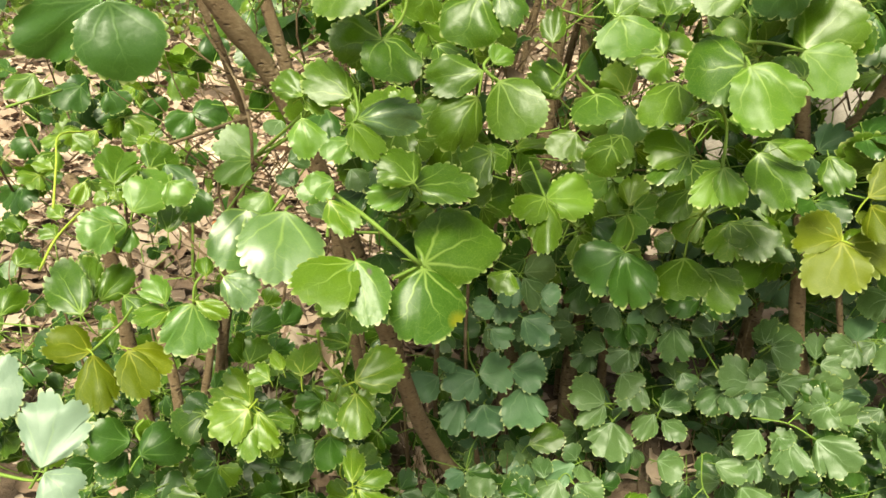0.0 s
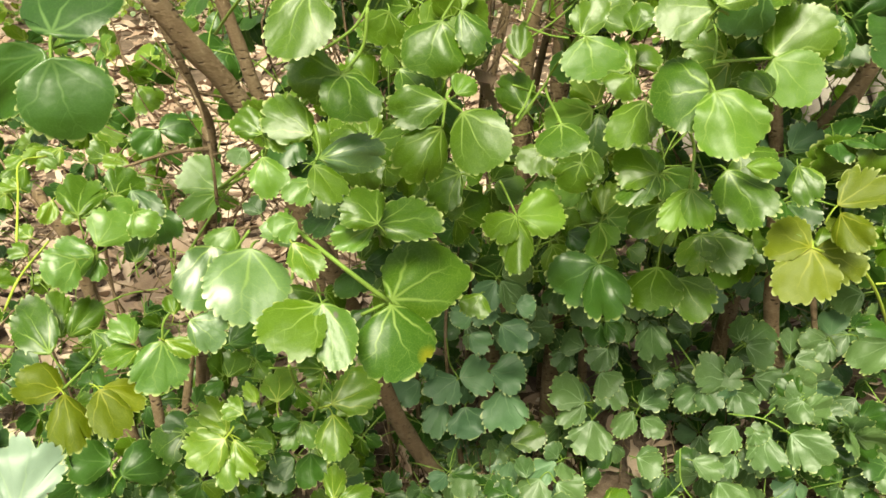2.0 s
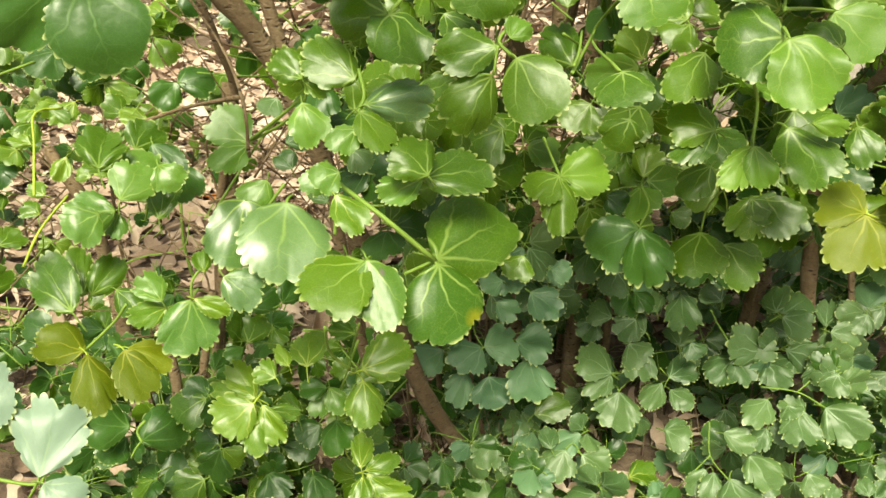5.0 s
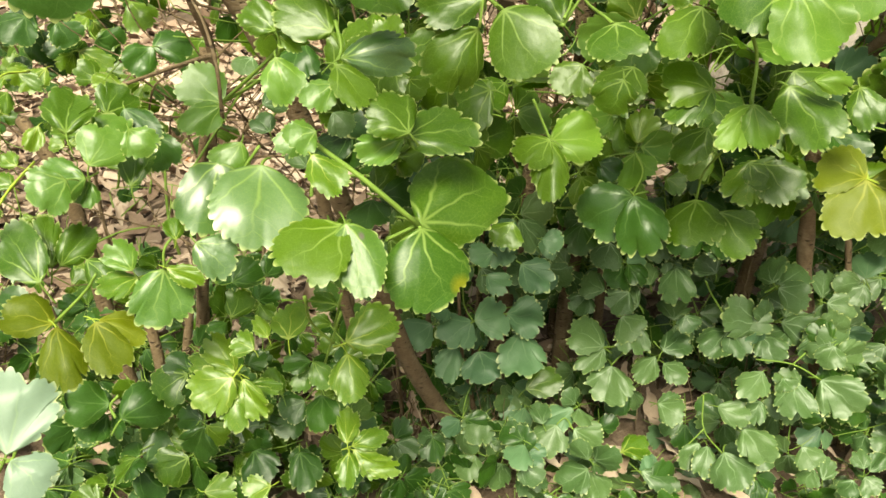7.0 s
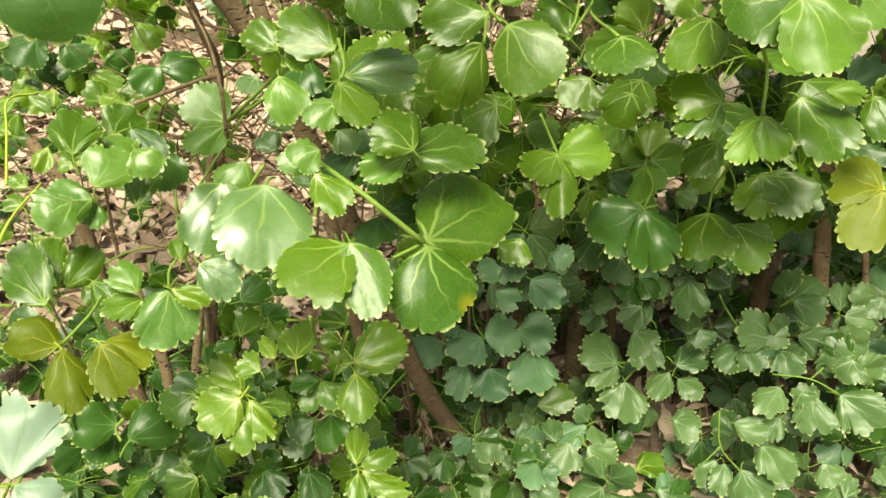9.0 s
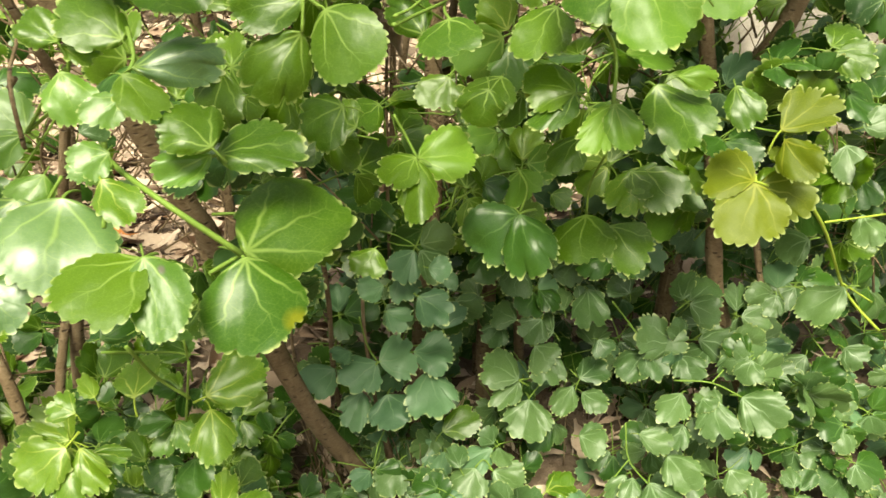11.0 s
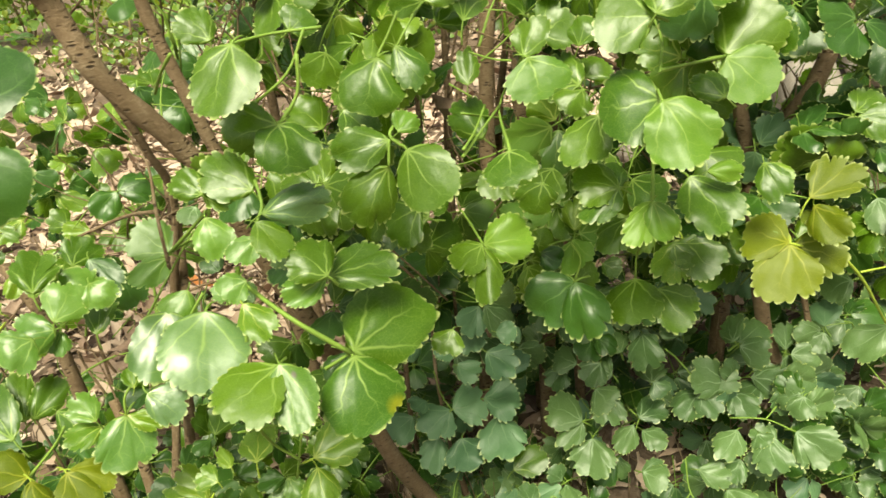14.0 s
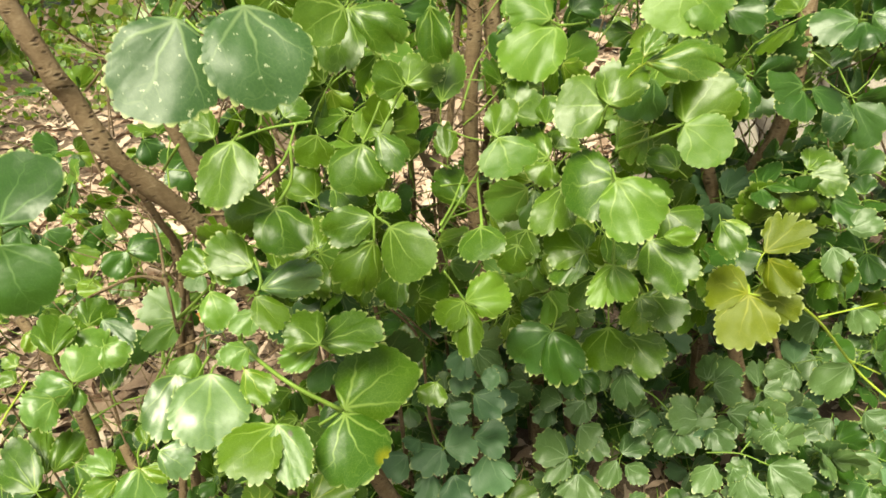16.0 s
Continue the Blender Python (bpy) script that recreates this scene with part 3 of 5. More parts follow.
twig(main, "g", 0.0013, (0.101, 0.613, 0.568), (0.092, 0.618, 0.588), (0.084, 0.617, 0.605))
twig(main, "g", 0.0015, (-0.179, 0.673, 0.737), (-0.141, 0.594, 0.766), (-0.122, 0.571, 0.782))
twig(left, "g", 0.0012, (-0.210, 0.488, 0.522), (-0.206, 0.492, 0.540), (-0.189, 0.505, 0.553), (-0.155, 0.509, 0.581), (-0.130, 0.512, 0.610))
twig(left, "g", 0.0013, (-0.309, 0.492, 0.471), (-0.280, 0.495, 0.497), (-0.266, 0.496, 0.514))
twig(main, "g", 0.0014, (-0.098, 0.536, 0.407), (-0.112, 0.519, 0.444), (-0.103, 0.467, 0.508))
twig(main, "g", 0.0012, (-0.111, 0.550, 0.372), (-0.086, 0.520, 0.454))
twig(right, "g", 0.0011, (0.383, 0.734, 0.256), (0.353, 0.744, 0.298), (0.319, 0.703, 0.349))
twig(right, "g", 0.0011, (0.479, 0.671, 0.217), (0.445, 0.683, 0.233), (0.405, 0.698, 0.230))
twig(right, "g", 0.0011, (0.445, 0.683, 0.233), (0.461, 0.689, 0.246))
twig(main, "g", 0.0010, (0.227, 0.755, 0.209), (0.259, 0.765, 0.197), (0.239, 0.750, 0.180))
twig(main, "g", 0.0010, (0.049, 0.777, 0.243), (0.038, 0.788, 0.261), (0.033, 0.757, 0.325))
twig(right, "g", 0.0010, (0.302, 0.743, 0.210), (0.292, 0.753, 0.219))
twig(left, "g", 0.0009, (-0.310, 0.818, 0.604), (-0.354, 0.837, 0.585), (-0.346, 0.761, 0.585))
twig(main, "g", 0.0013, (-0.064, 0.520, 0.790), (-0.040, 0.546, 0.790), (-0.005, 0.547, 0.790))
twig(main, "g", 0.0012, (0.030, 0.569, 0.761), (0.041, 0.583, 0.775), (0.050, 0.592, 0.789))
twig(main, "g", 0.0010, (0.137, 0.598, 0.739), (0.125, 0.620, 0.738), (0.108, 0.649, 0.741))
twig(right, "g", 0.0012, (0.282, 0.670, 0.746), (0.262, 0.597, 0.739), (0.245, 0.554, 0.724))
twig(main, "g", 0.0012, (-0.064, 0.540, 0.743), (-0.034, 0.538, 0.763), (-0.017, 0.545, 0.791))
twig(right, "g", 0.0011, (0.351, 0.700, 0.168), (0.350, 0.676, 0.130), (0.358, 0.631, 0.132))
twig(right, "g", 0.0010, (0.350, 0.676, 0.130), (0.329, 0.669, 0.107))
twig(main, "g", 0.0010, (0.161, 0.706, 0.117), (0.173, 0.710, 0.123), (0.184, 0.702, 0.109))
twig(main, "g", 0.0010, (-0.121, 0.471, 0.503), (-0.099, 0.522, 0.463), (-0.088, 0.528, 0.455))
twig(main, "g", 0.0010, (-0.082, 0.510, 0.480), (-0.100, 0.557, 0.408))
twig(main, "y", 0.0013, (-0.114, 0.654, 0.143), (-0.131, 0.647, 0.181), (-0.121, 0.647, 0.219))
twig(main, "g", 0.0012, (-0.138, 0.644, 0.175), (-0.135, 0.637, 0.122))
twig(left, "g", 0.0012, (-0.257, 0.443, 0.414), (-0.261, 0.448, 0.422), (-0.254, 0.451, 0.430))
twig(main, "g", 0.0012, (-0.197, 0.538, 0.574), (-0.155, 0.583, 0.628), (-0.127, 0.532, 0.652))
twig(left, "g", 0.0016, (-0.393, 0.440, 0.382), (-0.349, 0.437, 0.376), (-0.342, 0.448, 0.397))
twig(left, "y", 0.0012, (-0.376, 0.598, 0.564), (-0.391, 0.646, 0.594), (-0.405, 0.686, 0.612), (-0.392, 0.714, 0.609))
twig(left, "y", 0.0012, (-0.352, 0.585, 0.557), (-0.342, 0.591, 0.567), (-0.341, 0.536, 0.561), (-0.353, 0.519, 0.537))
twig(left, "g", 0.0015, (-0.461, 0.699, 0.639), (-0.423, 0.744, 0.648))
twig(main, "g", 0.0013, (0.232, 0.691, 0.818), (0.245, 0.687, 0.817), (0.279, 0.749, 0.809))
twig(main, "g", 0.0014, (-0.100, 0.614, 0.876), (-0.086, 0.604, 0.864), (-0.067, 0.603, 0.866), (-0.053, 0.611, 0.879))
twig(main, "g", 0.0012, (0.073, 0.674, 0.785), (0.057, 0.586, 0.779), (0.045, 0.575, 0.764))
twig(main, "g", 0.0013, (0.045, 0.575, 0.764), (0.036, 0.560, 0.744))
twig(main, "g", 0.0010, (0.107, 0.644, 0.702), (0.087, 0.643, 0.717))
twig(main, "g", 0.0012, (0.119, 0.657, 0.690), (0.100, 0.576, 0.691), (0.085, 0.522, 0.694))
twig(main, "g", 0.0012, (0.093, 0.609, 0.698), (0.151, 0.747, 0.649))
twig(left, "b", 0.0022, (-0.338, 0.712, 0.587), (-0.331, 0.754, 0.580), (-0.273, 0.735, 0.601), (-0.171, 0.578, 0.658))
twig(main, "b", 0.0016, (-0.163, 0.545, 0.619), (-0.165, 0.559, 0.662), (-0.220, 0.705, 0.674), (-0.261, 0.740, 0.724))

leaf(main, "O", "g", (-0.063, 0.518, 0.791), (-47, -14, 162), 0.057, 0.050)
leaf(main, "R", "g", (-0.080, 0.530, 0.792), (56, -15, 36), 0.029, 0.031)
leaf(main, "O", "g", (-0.045, 0.520, 0.732), (-35, -5, -159), 0.053, 0.047)
leaf(main, "R", "g", (-0.046, 0.524, 0.731), (-19, -73, 118), 0.041, 0.045)
leaf(main, "O", "g", (0.030, 0.567, 0.761), (-56, -18, 162), 0.046, 0.055)
leaf(main, "T", "g", (0.045, 0.572, 0.767), (-53, 18, -161), 0.040, 0.029)
leaf(main, "R", "l", (0.150, 0.593, 0.741), (-58, 11, -172), 0.039, 0.057)
leaf(main, "R", "g", (0.149, 0.609, 0.738), (60, 17, -31), 0.038, 0.032)
leaf(main, "T", "g", (0.105, 0.659, 0.710), (57, -2, -5), 0.039, 0.027)
leaf(main, "T", "l", (0.039, 0.525, 0.713), (45, 34, -19), 0.020, 0.023)
leaf(main, "O", "g", (0.043, 0.520, 0.701), (-46, 32, -179), 0.055, 0.049)
leaf(main, "R", "g", (0.031, 0.532, 0.706), (-15, -60, 108), 0.047, 0.036)
leaf(main, "R", "g", (0.028, 0.528, 0.687), (-67, -35, 175), 0.052, 0.043)
leaf(main, "R", "g", (0.117, 0.509, 0.693), (-32, 9, 167), 0.035, 0.041)
leaf(main, "R", "g", (0.208, 0.594, 0.685), (-31, -14, 149), 0.061, 0.042)
leaf(main, "O", "g", (0.235, 0.523, 0.712), (-13, -39, 83), 0.048, 0.074)
leaf(main, "O", "l", (0.231, 0.511, 0.714), (-52, 15, -174), 0.057, 0.057)
leaf(main, "O", "g", (0.235, 0.542, 0.768), (10, -48, 61), 0.044, 0.060)
leaf(main, "R", "g", (0.233, 0.534, 0.771), (49, 20, -43), 0.042, 0.046)
leaf(right, "O", "g", (0.361, 0.690, 0.700), (57, 30, -42), 0.068, 0.074)
leaf(right, "O", "l", (0.361, 0.688, 0.698), (-48, 35, -165), 0.059, 0.065)
leaf(right, "R", "d", (0.271, 0.623, 0.741), (95, 51, -17), 0.039, 0.045)
leaf(main, "R", "g", (-0.069, 0.499, 0.692), (36, -28, 41), 0.046, 0.039)
leaf(main, "R", "g", (-0.106, 0.504, 0.692), (44, -30, 36), 0.028, 0.027)
leaf(main, "T", "y", (-0.109, 0.512, 0.689), (-13, 31, -103), 0.025, 0.019)
leaf(main, "R", "b", (-0.107, 0.498, 0.677), (-53, 5, -157), 0.033, 0.031)
leaf(main, "R", "w", (-0.063, 0.483, 0.680), (6, 53, -66), 0.052, 0.031)
leaf(main, "R", "g", (-0.065, 0.472, 0.679), (-37, 6, -143), 0.036, 0.027)
leaf(main, "R", "b", (-0.067, 0.471, 0.667), (-33, -45, 150), 0.025, 0.021)
leaf(main, "R", "g", (-0.024, 0.468, 0.632), (1, 33, -78), 0.052, 0.041)
leaf(main, "T", "b", (-0.024, 0.460, 0.635), (-13, -47, 125), 0.034, 0.026)
leaf(main, "R", "g", (-0.020, 0.447, 0.643), (41, -17, 46), 0.033, 0.042)
leaf(main, "O", "g", (-0.016, 0.455, 0.575), (11, 39, -44), 0.077, 0.067)
leaf(main, "O", "s", (-0.015, 0.450, 0.575), (-48, 0, -155), 0.058, 0.066)
leaf(main, "R", "g", (-0.064, 0.429, 0.590), (-17, -19, 144), 0.051, 0.052)
leaf(main, "O", "n", (-0.062, 0.426, 0.593), (-39, 5, -165), 0.052, 0.034)
leaf(main, "O", "w", (-0.127, 0.498, 0.602), (-35, -13, -171), 0.067, 0.069)
leaf(main, "O", "w", (-0.161, 0.513, 0.598), (-44, -21, -171), 0.061, 0.048)
leaf(main, "R", "b", (-0.146, 0.525, 0.608), (-43, -29, 173), 0.034, 0.032)
leaf(main, "R", "y", (-0.083, 0.452, 0.628), (-28, 13, -146), 0.035, 0.026)
leaf(main, "T", "b", (-0.092, 0.492, 0.630), (-38, -39, 155), 0.026, 0.021)
leaf(main, "R", "b", (-0.167, 0.565, 0.624), (43, -29, 46), 0.038, 0.041)
leaf(main, "R", "b", (-0.163, 0.550, 0.628), (-37, -54, 160), 0.037, 0.024)
leaf(left, "R", "d", (-0.287, 0.661, 0.589), (-42, 16, -149), 0.052, 0.036)
leaf(left, "R", "d", (-0.306, 0.808, 0.607), (-34, -45, 169), 0.041, 0.039)
leaf(left, "R", "d", (-0.311, 0.820, 0.603), (10, 40, -52), 0.043, 0.050)
leaf(left, "T", "b", (-0.296, 0.550, 0.569), (-23, -53, 147), 0.032, 0.044)
leaf(left, "T", "b", (-0.286, 0.569, 0.572), (47, 37, 2), 0.040, 0.042)
leaf(left, "T", "g", (-0.312, 0.598, 0.589), (32, 10, 13), 0.049, 0.046)
leaf(left, "T", "b", (-0.229, 0.479, 0.527), (46, -10, 43), 0.029, 0.026)
leaf(left, "R", "b", (-0.211, 0.490, 0.521), (-52, -20, -170), 0.046, 0.048)
leaf(left, "T", "y", (-0.204, 0.479, 0.529), (-27, 30, -109), 0.030, 0.018)
leaf(left, "T", "y", (-0.229, 0.486, 0.517), (-5, -30, 134), 0.032, 0.027)
leaf(left, "R", "o", (-0.308, 0.490, 0.472), (27, -13, 84), 0.041, 0.043)
leaf(left, "R", "o", (-0.302, 0.482, 0.475), (-33, -5, -148), 0.055, 0.035)
leaf(left, "R", "o", (-0.269, 0.479, 0.481), (-34, -8, -140), 0.049, 0.034)
leaf(left, "R", "o", (-0.267, 0.482, 0.481), (-31, 19, -106), 0.039, 0.027)
leaf(main, "R", "g", (0.100, 0.608, 0.571), (-21, -17, 107), 0.036, 0.049)
leaf(main, "R", "l", (0.101, 0.615, 0.567), (3, 49, -81), 0.053, 0.051)
leaf(main, "R", "g", (0.100, 0.607, 0.570), (-38, 2, 176), 0.059, 0.035)
leaf(main, "R", "d", (0.197, 0.650, 0.493), (-52, -44, 133), 0.061, 0.065)
leaf(main, "R", "d", (0.196, 0.646, 0.495), (-44, 21, 173), 0.064, 0.054)
leaf(main, "R", "g", (0.261, 0.649, 0.487), (-42, 12, 147), 0.053, 0.066)
leaf(right, "R", "g", (0.278, 0.630, 0.483), (-36, 18, -161), 0.052, 0.054)
leaf(main, "R", "l", (0.233, 0.532, 0.627), (-38, -26, 153), 0.045, 0.028)
leaf(main, "R", "l", (0.231, 0.525, 0.630), (-56, 12, -178), 0.036, 0.028)
leaf(main, "R", "g", (0.234, 0.597, 0.584), (-42, -13, 129), 0.041, 0.037)
leaf(right, "R", "g", (0.278, 0.568, 0.629), (-32, 14, -169), 0.062, 0.056)
leaf(right, "R", "y", (0.293, 0.609, 0.547), (-44, -12, 152), 0.047, 0.042)
leaf(right, "R", "g", (0.294, 0.605, 0.546), (-39, 31, -168), 0.044, 0.045)
leaf(main, "R", "g", (0.217, 0.565, 0.628), (9, -38, 59), 0.042, 0.043)
leaf(main, "R", "g", (0.217, 0.565, 0.628), (-31, -21, 118), 0.044, 0.031)
leaf(main, "R", "g", (0.229, 0.605, 0.611), (25, -9, 5), 0.037, 0.035)
leaf(main, "R", "g", (0.162, 0.621, 0.620), (-80, -14, 164), 0.033, 0.045)
leaf(right, "R", "g", (0.376, 0.626, 0.608), (-49, 22, 167), 0.042, 0.033)
leaf(right, "R", "l", (0.284, 0.546, 0.640), (1, 54, -97), 0.030, 0.019)
leaf(right, "R", "o", (0.406, 0.618, 0.522), (3, -36, 45), 0.045, 0.060)
leaf(right, "R", "o", (0.408, 0.619, 0.520), (-45, -7, 150), 0.065, 0.065)
leaf(right, "R", "o", (0.415, 0.626, 0.514), (-20, 57, -146), 0.052, 0.052)
leaf(right, "R", "o", (0.427, 0.620, 0.559), (-36, 35, 162), 0.048, 0.039)
leaf(right, "L", "o", (0.421, 0.619, 0.568), (30, 25, -61), 0.059, 0.050)
leaf(right, "R", "c", (0.584, 0.684, 0.352), (-41, -15, 103), 0.061, 0.049)
leaf(right, "R", "c", (0.569, 0.671, 0.450), (-28, 17, 170), 0.040, 0.036)
leaf(right, "R", "c", (0.547, 0.693, 0.520), (-49, 18, 157), 0.043, 0.038)
leaf(right, "R", "d", (0.549, 0.775, 0.528), (35, 29, -63), 0.052, 0.044)
leaf(right, "R", "d", (0.608, 0.890, 0.549), (12, -74, 38), 0.045, 0.059)
leaf(right, "R", "d", (0.613, 0.884, 0.546), (43, 37, -99), 0.045, 0.079)
leaf(right, "R", "d", (0.531, 0.815, 0.523), (40, 31, -72), 0.040, 0.062)
leaf(right, "O", "p", (0.610, 0.771, 0.648), (23, -46, 50), 0.037, 0.064)
leaf(right, "R", "d", (0.496, 0.805, 0.701), (-74, 41, 175), 0.044, 0.038)
leaf(right, "R", "d", (0.498, 0.813, 0.735), (-11, 88, -130), 0.062, 0.045)
leaf(main, "T", "t", (0.051, 0.773, 0.246), (6, 27, -80), 0.050, 0.070)
leaf(main, "T", "t", (0.048, 0.776, 0.243), (-17, -28, 132), 0.054, 0.063)
leaf(main, "T", "t", (0.095, 0.782, 0.249), (1, 21, -100), 0.053, 0.069)
leaf(main, "T", "t", (0.111, 0.769, 0.227), (-26, -6, -164), 0.068, 0.071)
leaf(main, "T", "t", (0.058, 0.767, 0.198), (-30, 12, -177), 0.049, 0.069)
leaf(main, "T", "t", (-0.006, 0.789, 0.229), (-16, -25, 127), 0.049, 0.054)
leaf(main, "T", "t", (0.025, 0.780, 0.196), (-34, -14, 164), 0.053, 0.047)
leaf(main, "T", "t", (0.065, 0.770, 0.321), (-14, 23, -135), 0.036, 0.039)
leaf(main, "T", "t", (0.102, 0.730, 0.363), (-17, 30, -138), 0.048, 0.050)
leaf(main, "T", "t", (0.065, 0.710, 0.393), (3, -35, 108), 0.030, 0.035)
leaf(main, "T", "t", (0.017, 0.783, 0.258), (-6, -16, 124), 0.025, 0.037)
leaf(main, "T", "t", (0.109, 0.651, 0.443), (-14, 47, -110), 0.023, 0.028)
leaf(main, "T", "c", (0.226, 0.753, 0.210), (17, -14, 52), 0.055, 0.064)
leaf(main, "T", "c", (0.238, 0.745, 0.184), (-32, 3, 160), 0.056, 0.069)
leaf(main, "T", "c", (0.268, 0.760, 0.246), (-36, -8, 160), 0.047, 0.051)
leaf(main, "T", "c", (0.227, 0.755, 0.206), (-22, -13, 128), 0.051, 0.038)
leaf(right, "T", "c", (0.293, 0.740, 0.203), (-24, -9, 139), 0.046, 0.036)
leaf(right, "T", "c", (0.300, 0.736, 0.216), (13, 12, -56), 0.046, 0.042)
leaf(right, "T", "c", (0.304, 0.734, 0.196), (-19, 18, -148), 0.038, 0.036)
leaf(right, "T", "c", (0.320, 0.736, 0.274), (-39, 17, -168), 0.023, 0.033)
leaf(right, "L", "c", (0.381, 0.729, 0.259), (35, 38, -71), 0.050, 0.046)
leaf(right, "T", "c", (0.382, 0.732, 0.257), (32, -1, -20), 0.041, 0.025)
leaf(right, "T", "c", (0.379, 0.727, 0.257), (-31, 18, -167), 0.041, 0.045)
leaf(right, "T", "c", (0.381, 0.734, 0.252), (-27, -8, 125), 0.050, 0.048)
leaf(right, "T", "c", (0.457, 0.748, 0.249), (5, 55, -118), 0.064, 0.050)
leaf(right, "T", "c", (0.470, 0.765, 0.245), (33, 20, -60), 0.047, 0.043)
leaf(right, "T", "c", (0.470, 0.770, 0.256), (25, -39, 25), 0.037, 0.038)
leaf(right, "T", "c", (0.480, 0.672, 0.216), (-21, 43, -163), 0.056, 0.066)
leaf(right, "T", "c", (0.442, 0.664, 0.221), (-25, 6, 159), 0.049, 0.052)
leaf(right, "T", "c", (0.406, 0.678, 0.227), (-20, -9, 138), 0.050, 0.042)
leaf(right, "T", "c", (0.430, 0.672, 0.221), (-14, 22, -173), 0.019, 0.033)
leaf(right, "T", "c", (0.407, 0.664, 0.190), (-40, -10, 131), 0.036, 0.043)
leaf(right, "T", "c", (0.294, 0.707, 0.148), (-3, 31, -108), 0.037, 0.041)
leaf(main, "T", "c", (0.236, 0.816, 0.259), (8, -18, 54), 0.037, 0.051)
leaf(main, "T", "c", (0.268, 0.808, 0.262), (-34, -23, 135), 0.039, 0.049)
leaf(right, "T", "c", (0.302, 0.821, 0.264), (35, -7, 17), 0.035, 0.056)
leaf(right, "T", "c", (0.321, 0.815, 0.271), (45, 32, -44), 0.036, 0.049)
leaf(right, "T", "c", (0.389, 0.815, 0.284), (38, -29, 21), 0.034, 0.048)
leaf(right, "R", "c", (0.579, 0.752, 0.379), (-40, -26, 82), 0.042, 0.058)
leaf(right, "R", "c", (0.621, 0.810, 0.273), (-28, -31, 102), 0.043, 0.055)
leaf(right, "T", "c", (0.625, 0.762, 0.193), (-34, -14, 120), 0.048, 0.044)
leaf(right, "T", "c", (0.623, 0.710, 0.173), (-30, 21, -159), 0.039, 0.052)
leaf(right, "T", "c", (0.644, 0.724, 0.231), (-37, 47, -174), 0.032, 0.043)
leaf(right, "T", "c", (0.574, 0.699, 0.157), (26, 27, -85), 0.027, 0.037)
leaf(right, "T", "c", (0.357, 0.631, 0.137), (-22, 25, 179), 0.050, 0.059)
leaf(right, "T", "c", (0.343, 0.646, 0.132), (-28, -2, 164), 0.044, 0.031)
leaf(right, "T", "c", (0.342, 0.663, 0.118), (-27, -7, 133), 0.043, 0.031)
leaf(right, "T", "c", (0.294, 0.702, 0.153), (-2, 28, -137), 0.038, 0.040)
leaf(right, "T", "c", (0.382, 0.645, 0.162), (-7, 23, -169), 0.053, 0.050)
leaf(right, "T", "c", (0.351, 0.661, 0.186), (-3, 40, -127), 0.041, 0.037)
leaf(main, "T", "c", (0.160, 0.704, 0.117), (-32, -5, 148), 0.050, 0.057)
leaf(main, "T", "c", (0.182, 0.695, 0.117), (-22, 25, -127), 0.045, 0.056)
leaf(main, "T", "c", (0.140, 0.699, 0.125), (17, -7, 10), 0.035, 0.031)
leaf(main, "T", "c", (0.066, 0.726, 0.122), (-31, -18, 152), 0.049, 0.050)
leaf(main, "T", "c", (0.074, 0.728, 0.103), (-27, 15, -148), 0.043, 0.045)
leaf(main, "T", "y", (0.248, 0.683, 0.084), (3, 7, -79), 0.043, 0.046)
leaf(main, "T", "c", (0.267, 0.651, 0.081), (-11, 21, -119), 0.048, 0.036)
leaf(main, "T", "c", (0.200, 0.667, 0.071), (-24, -2, 106), 0.049, 0.060)
leaf(main, "T", "c", (0.205, 0.670, 0.061), (-6, 16, -174), 0.043, 0.045)
leaf(main, "T", "c", (0.088, 0.692, 0.059), (-2, 9, 163), 0.049, 0.041)
leaf(main, "T", "c", (0.049, 0.698, 0.070), (-27, -2, 144), 0.039, 0.049)
leaf(main, "T", "c", (0.119, 0.685, 0.053), (-13, 2, -166), 0.042, 0.048)
leaf(right, "T", "c", (0.481, 0.608, 0.106), (36, 3, -37), 0.031, 0.027)
leaf(right, "T", "c", (0.470, 0.616, 0.118), (-19, 6, 128), 0.029, 0.031)
leaf(right, "T", "c", (0.531, 0.611, 0.121), (21, -17, -7), 0.026, 0.026)
leaf(right, "T", "c", (0.538, 0.609, 0.118), (29, -2, -56), 0.033, 0.024)
leaf(right, "T", "c", (0.526, 0.600, 0.119), (-21, 27, -158), 0.024, 0.033)
leaf(right, "T", "c", (0.517, 0.604, 0.109), (-27, 10, 124), 0.027, 0.028)
leaf(right, "T", "c", (0.452, 0.625, 0.149), (-24, 28, -177), 0.029, 0.037)
leaf(main, "R", "g", (0.126, 0.764, 0.127), (16, 28, -73), 0.055, 0.045)
leaf(main, "T", "y", (-0.180, 0.507, 0.403), (40, -8, 45), 0.042, 0.030)
leaf(main, "T", "y", (-0.180, 0.503, 0.405), (7, -34, 75), 0.046, 0.027)
leaf(main, "L", "y", (-0.147, 0.465, 0.460), (28, -27, 60), 0.019, 0.024)
leaf(main, "T", "y", (-0.180, 0.496, 0.405), (-39, -36, 145), 0.042, 0.047)
leaf(main, "T", "y", (-0.182, 0.504, 0.397), (-39, -7, -166), 0.048, 0.032)
leaf(main, "L", "y", (-0.175, 0.503, 0.397), (-36, 3, -146), 0.041, 0.025)
leaf(main, "T", "y", (-0.174, 0.513, 0.381), (-19, 36, -102), 0.030, 0.018)
leaf(main, "R", "y", (-0.136, 0.527, 0.420), (15, 0, 0), 0.043, 0.036)
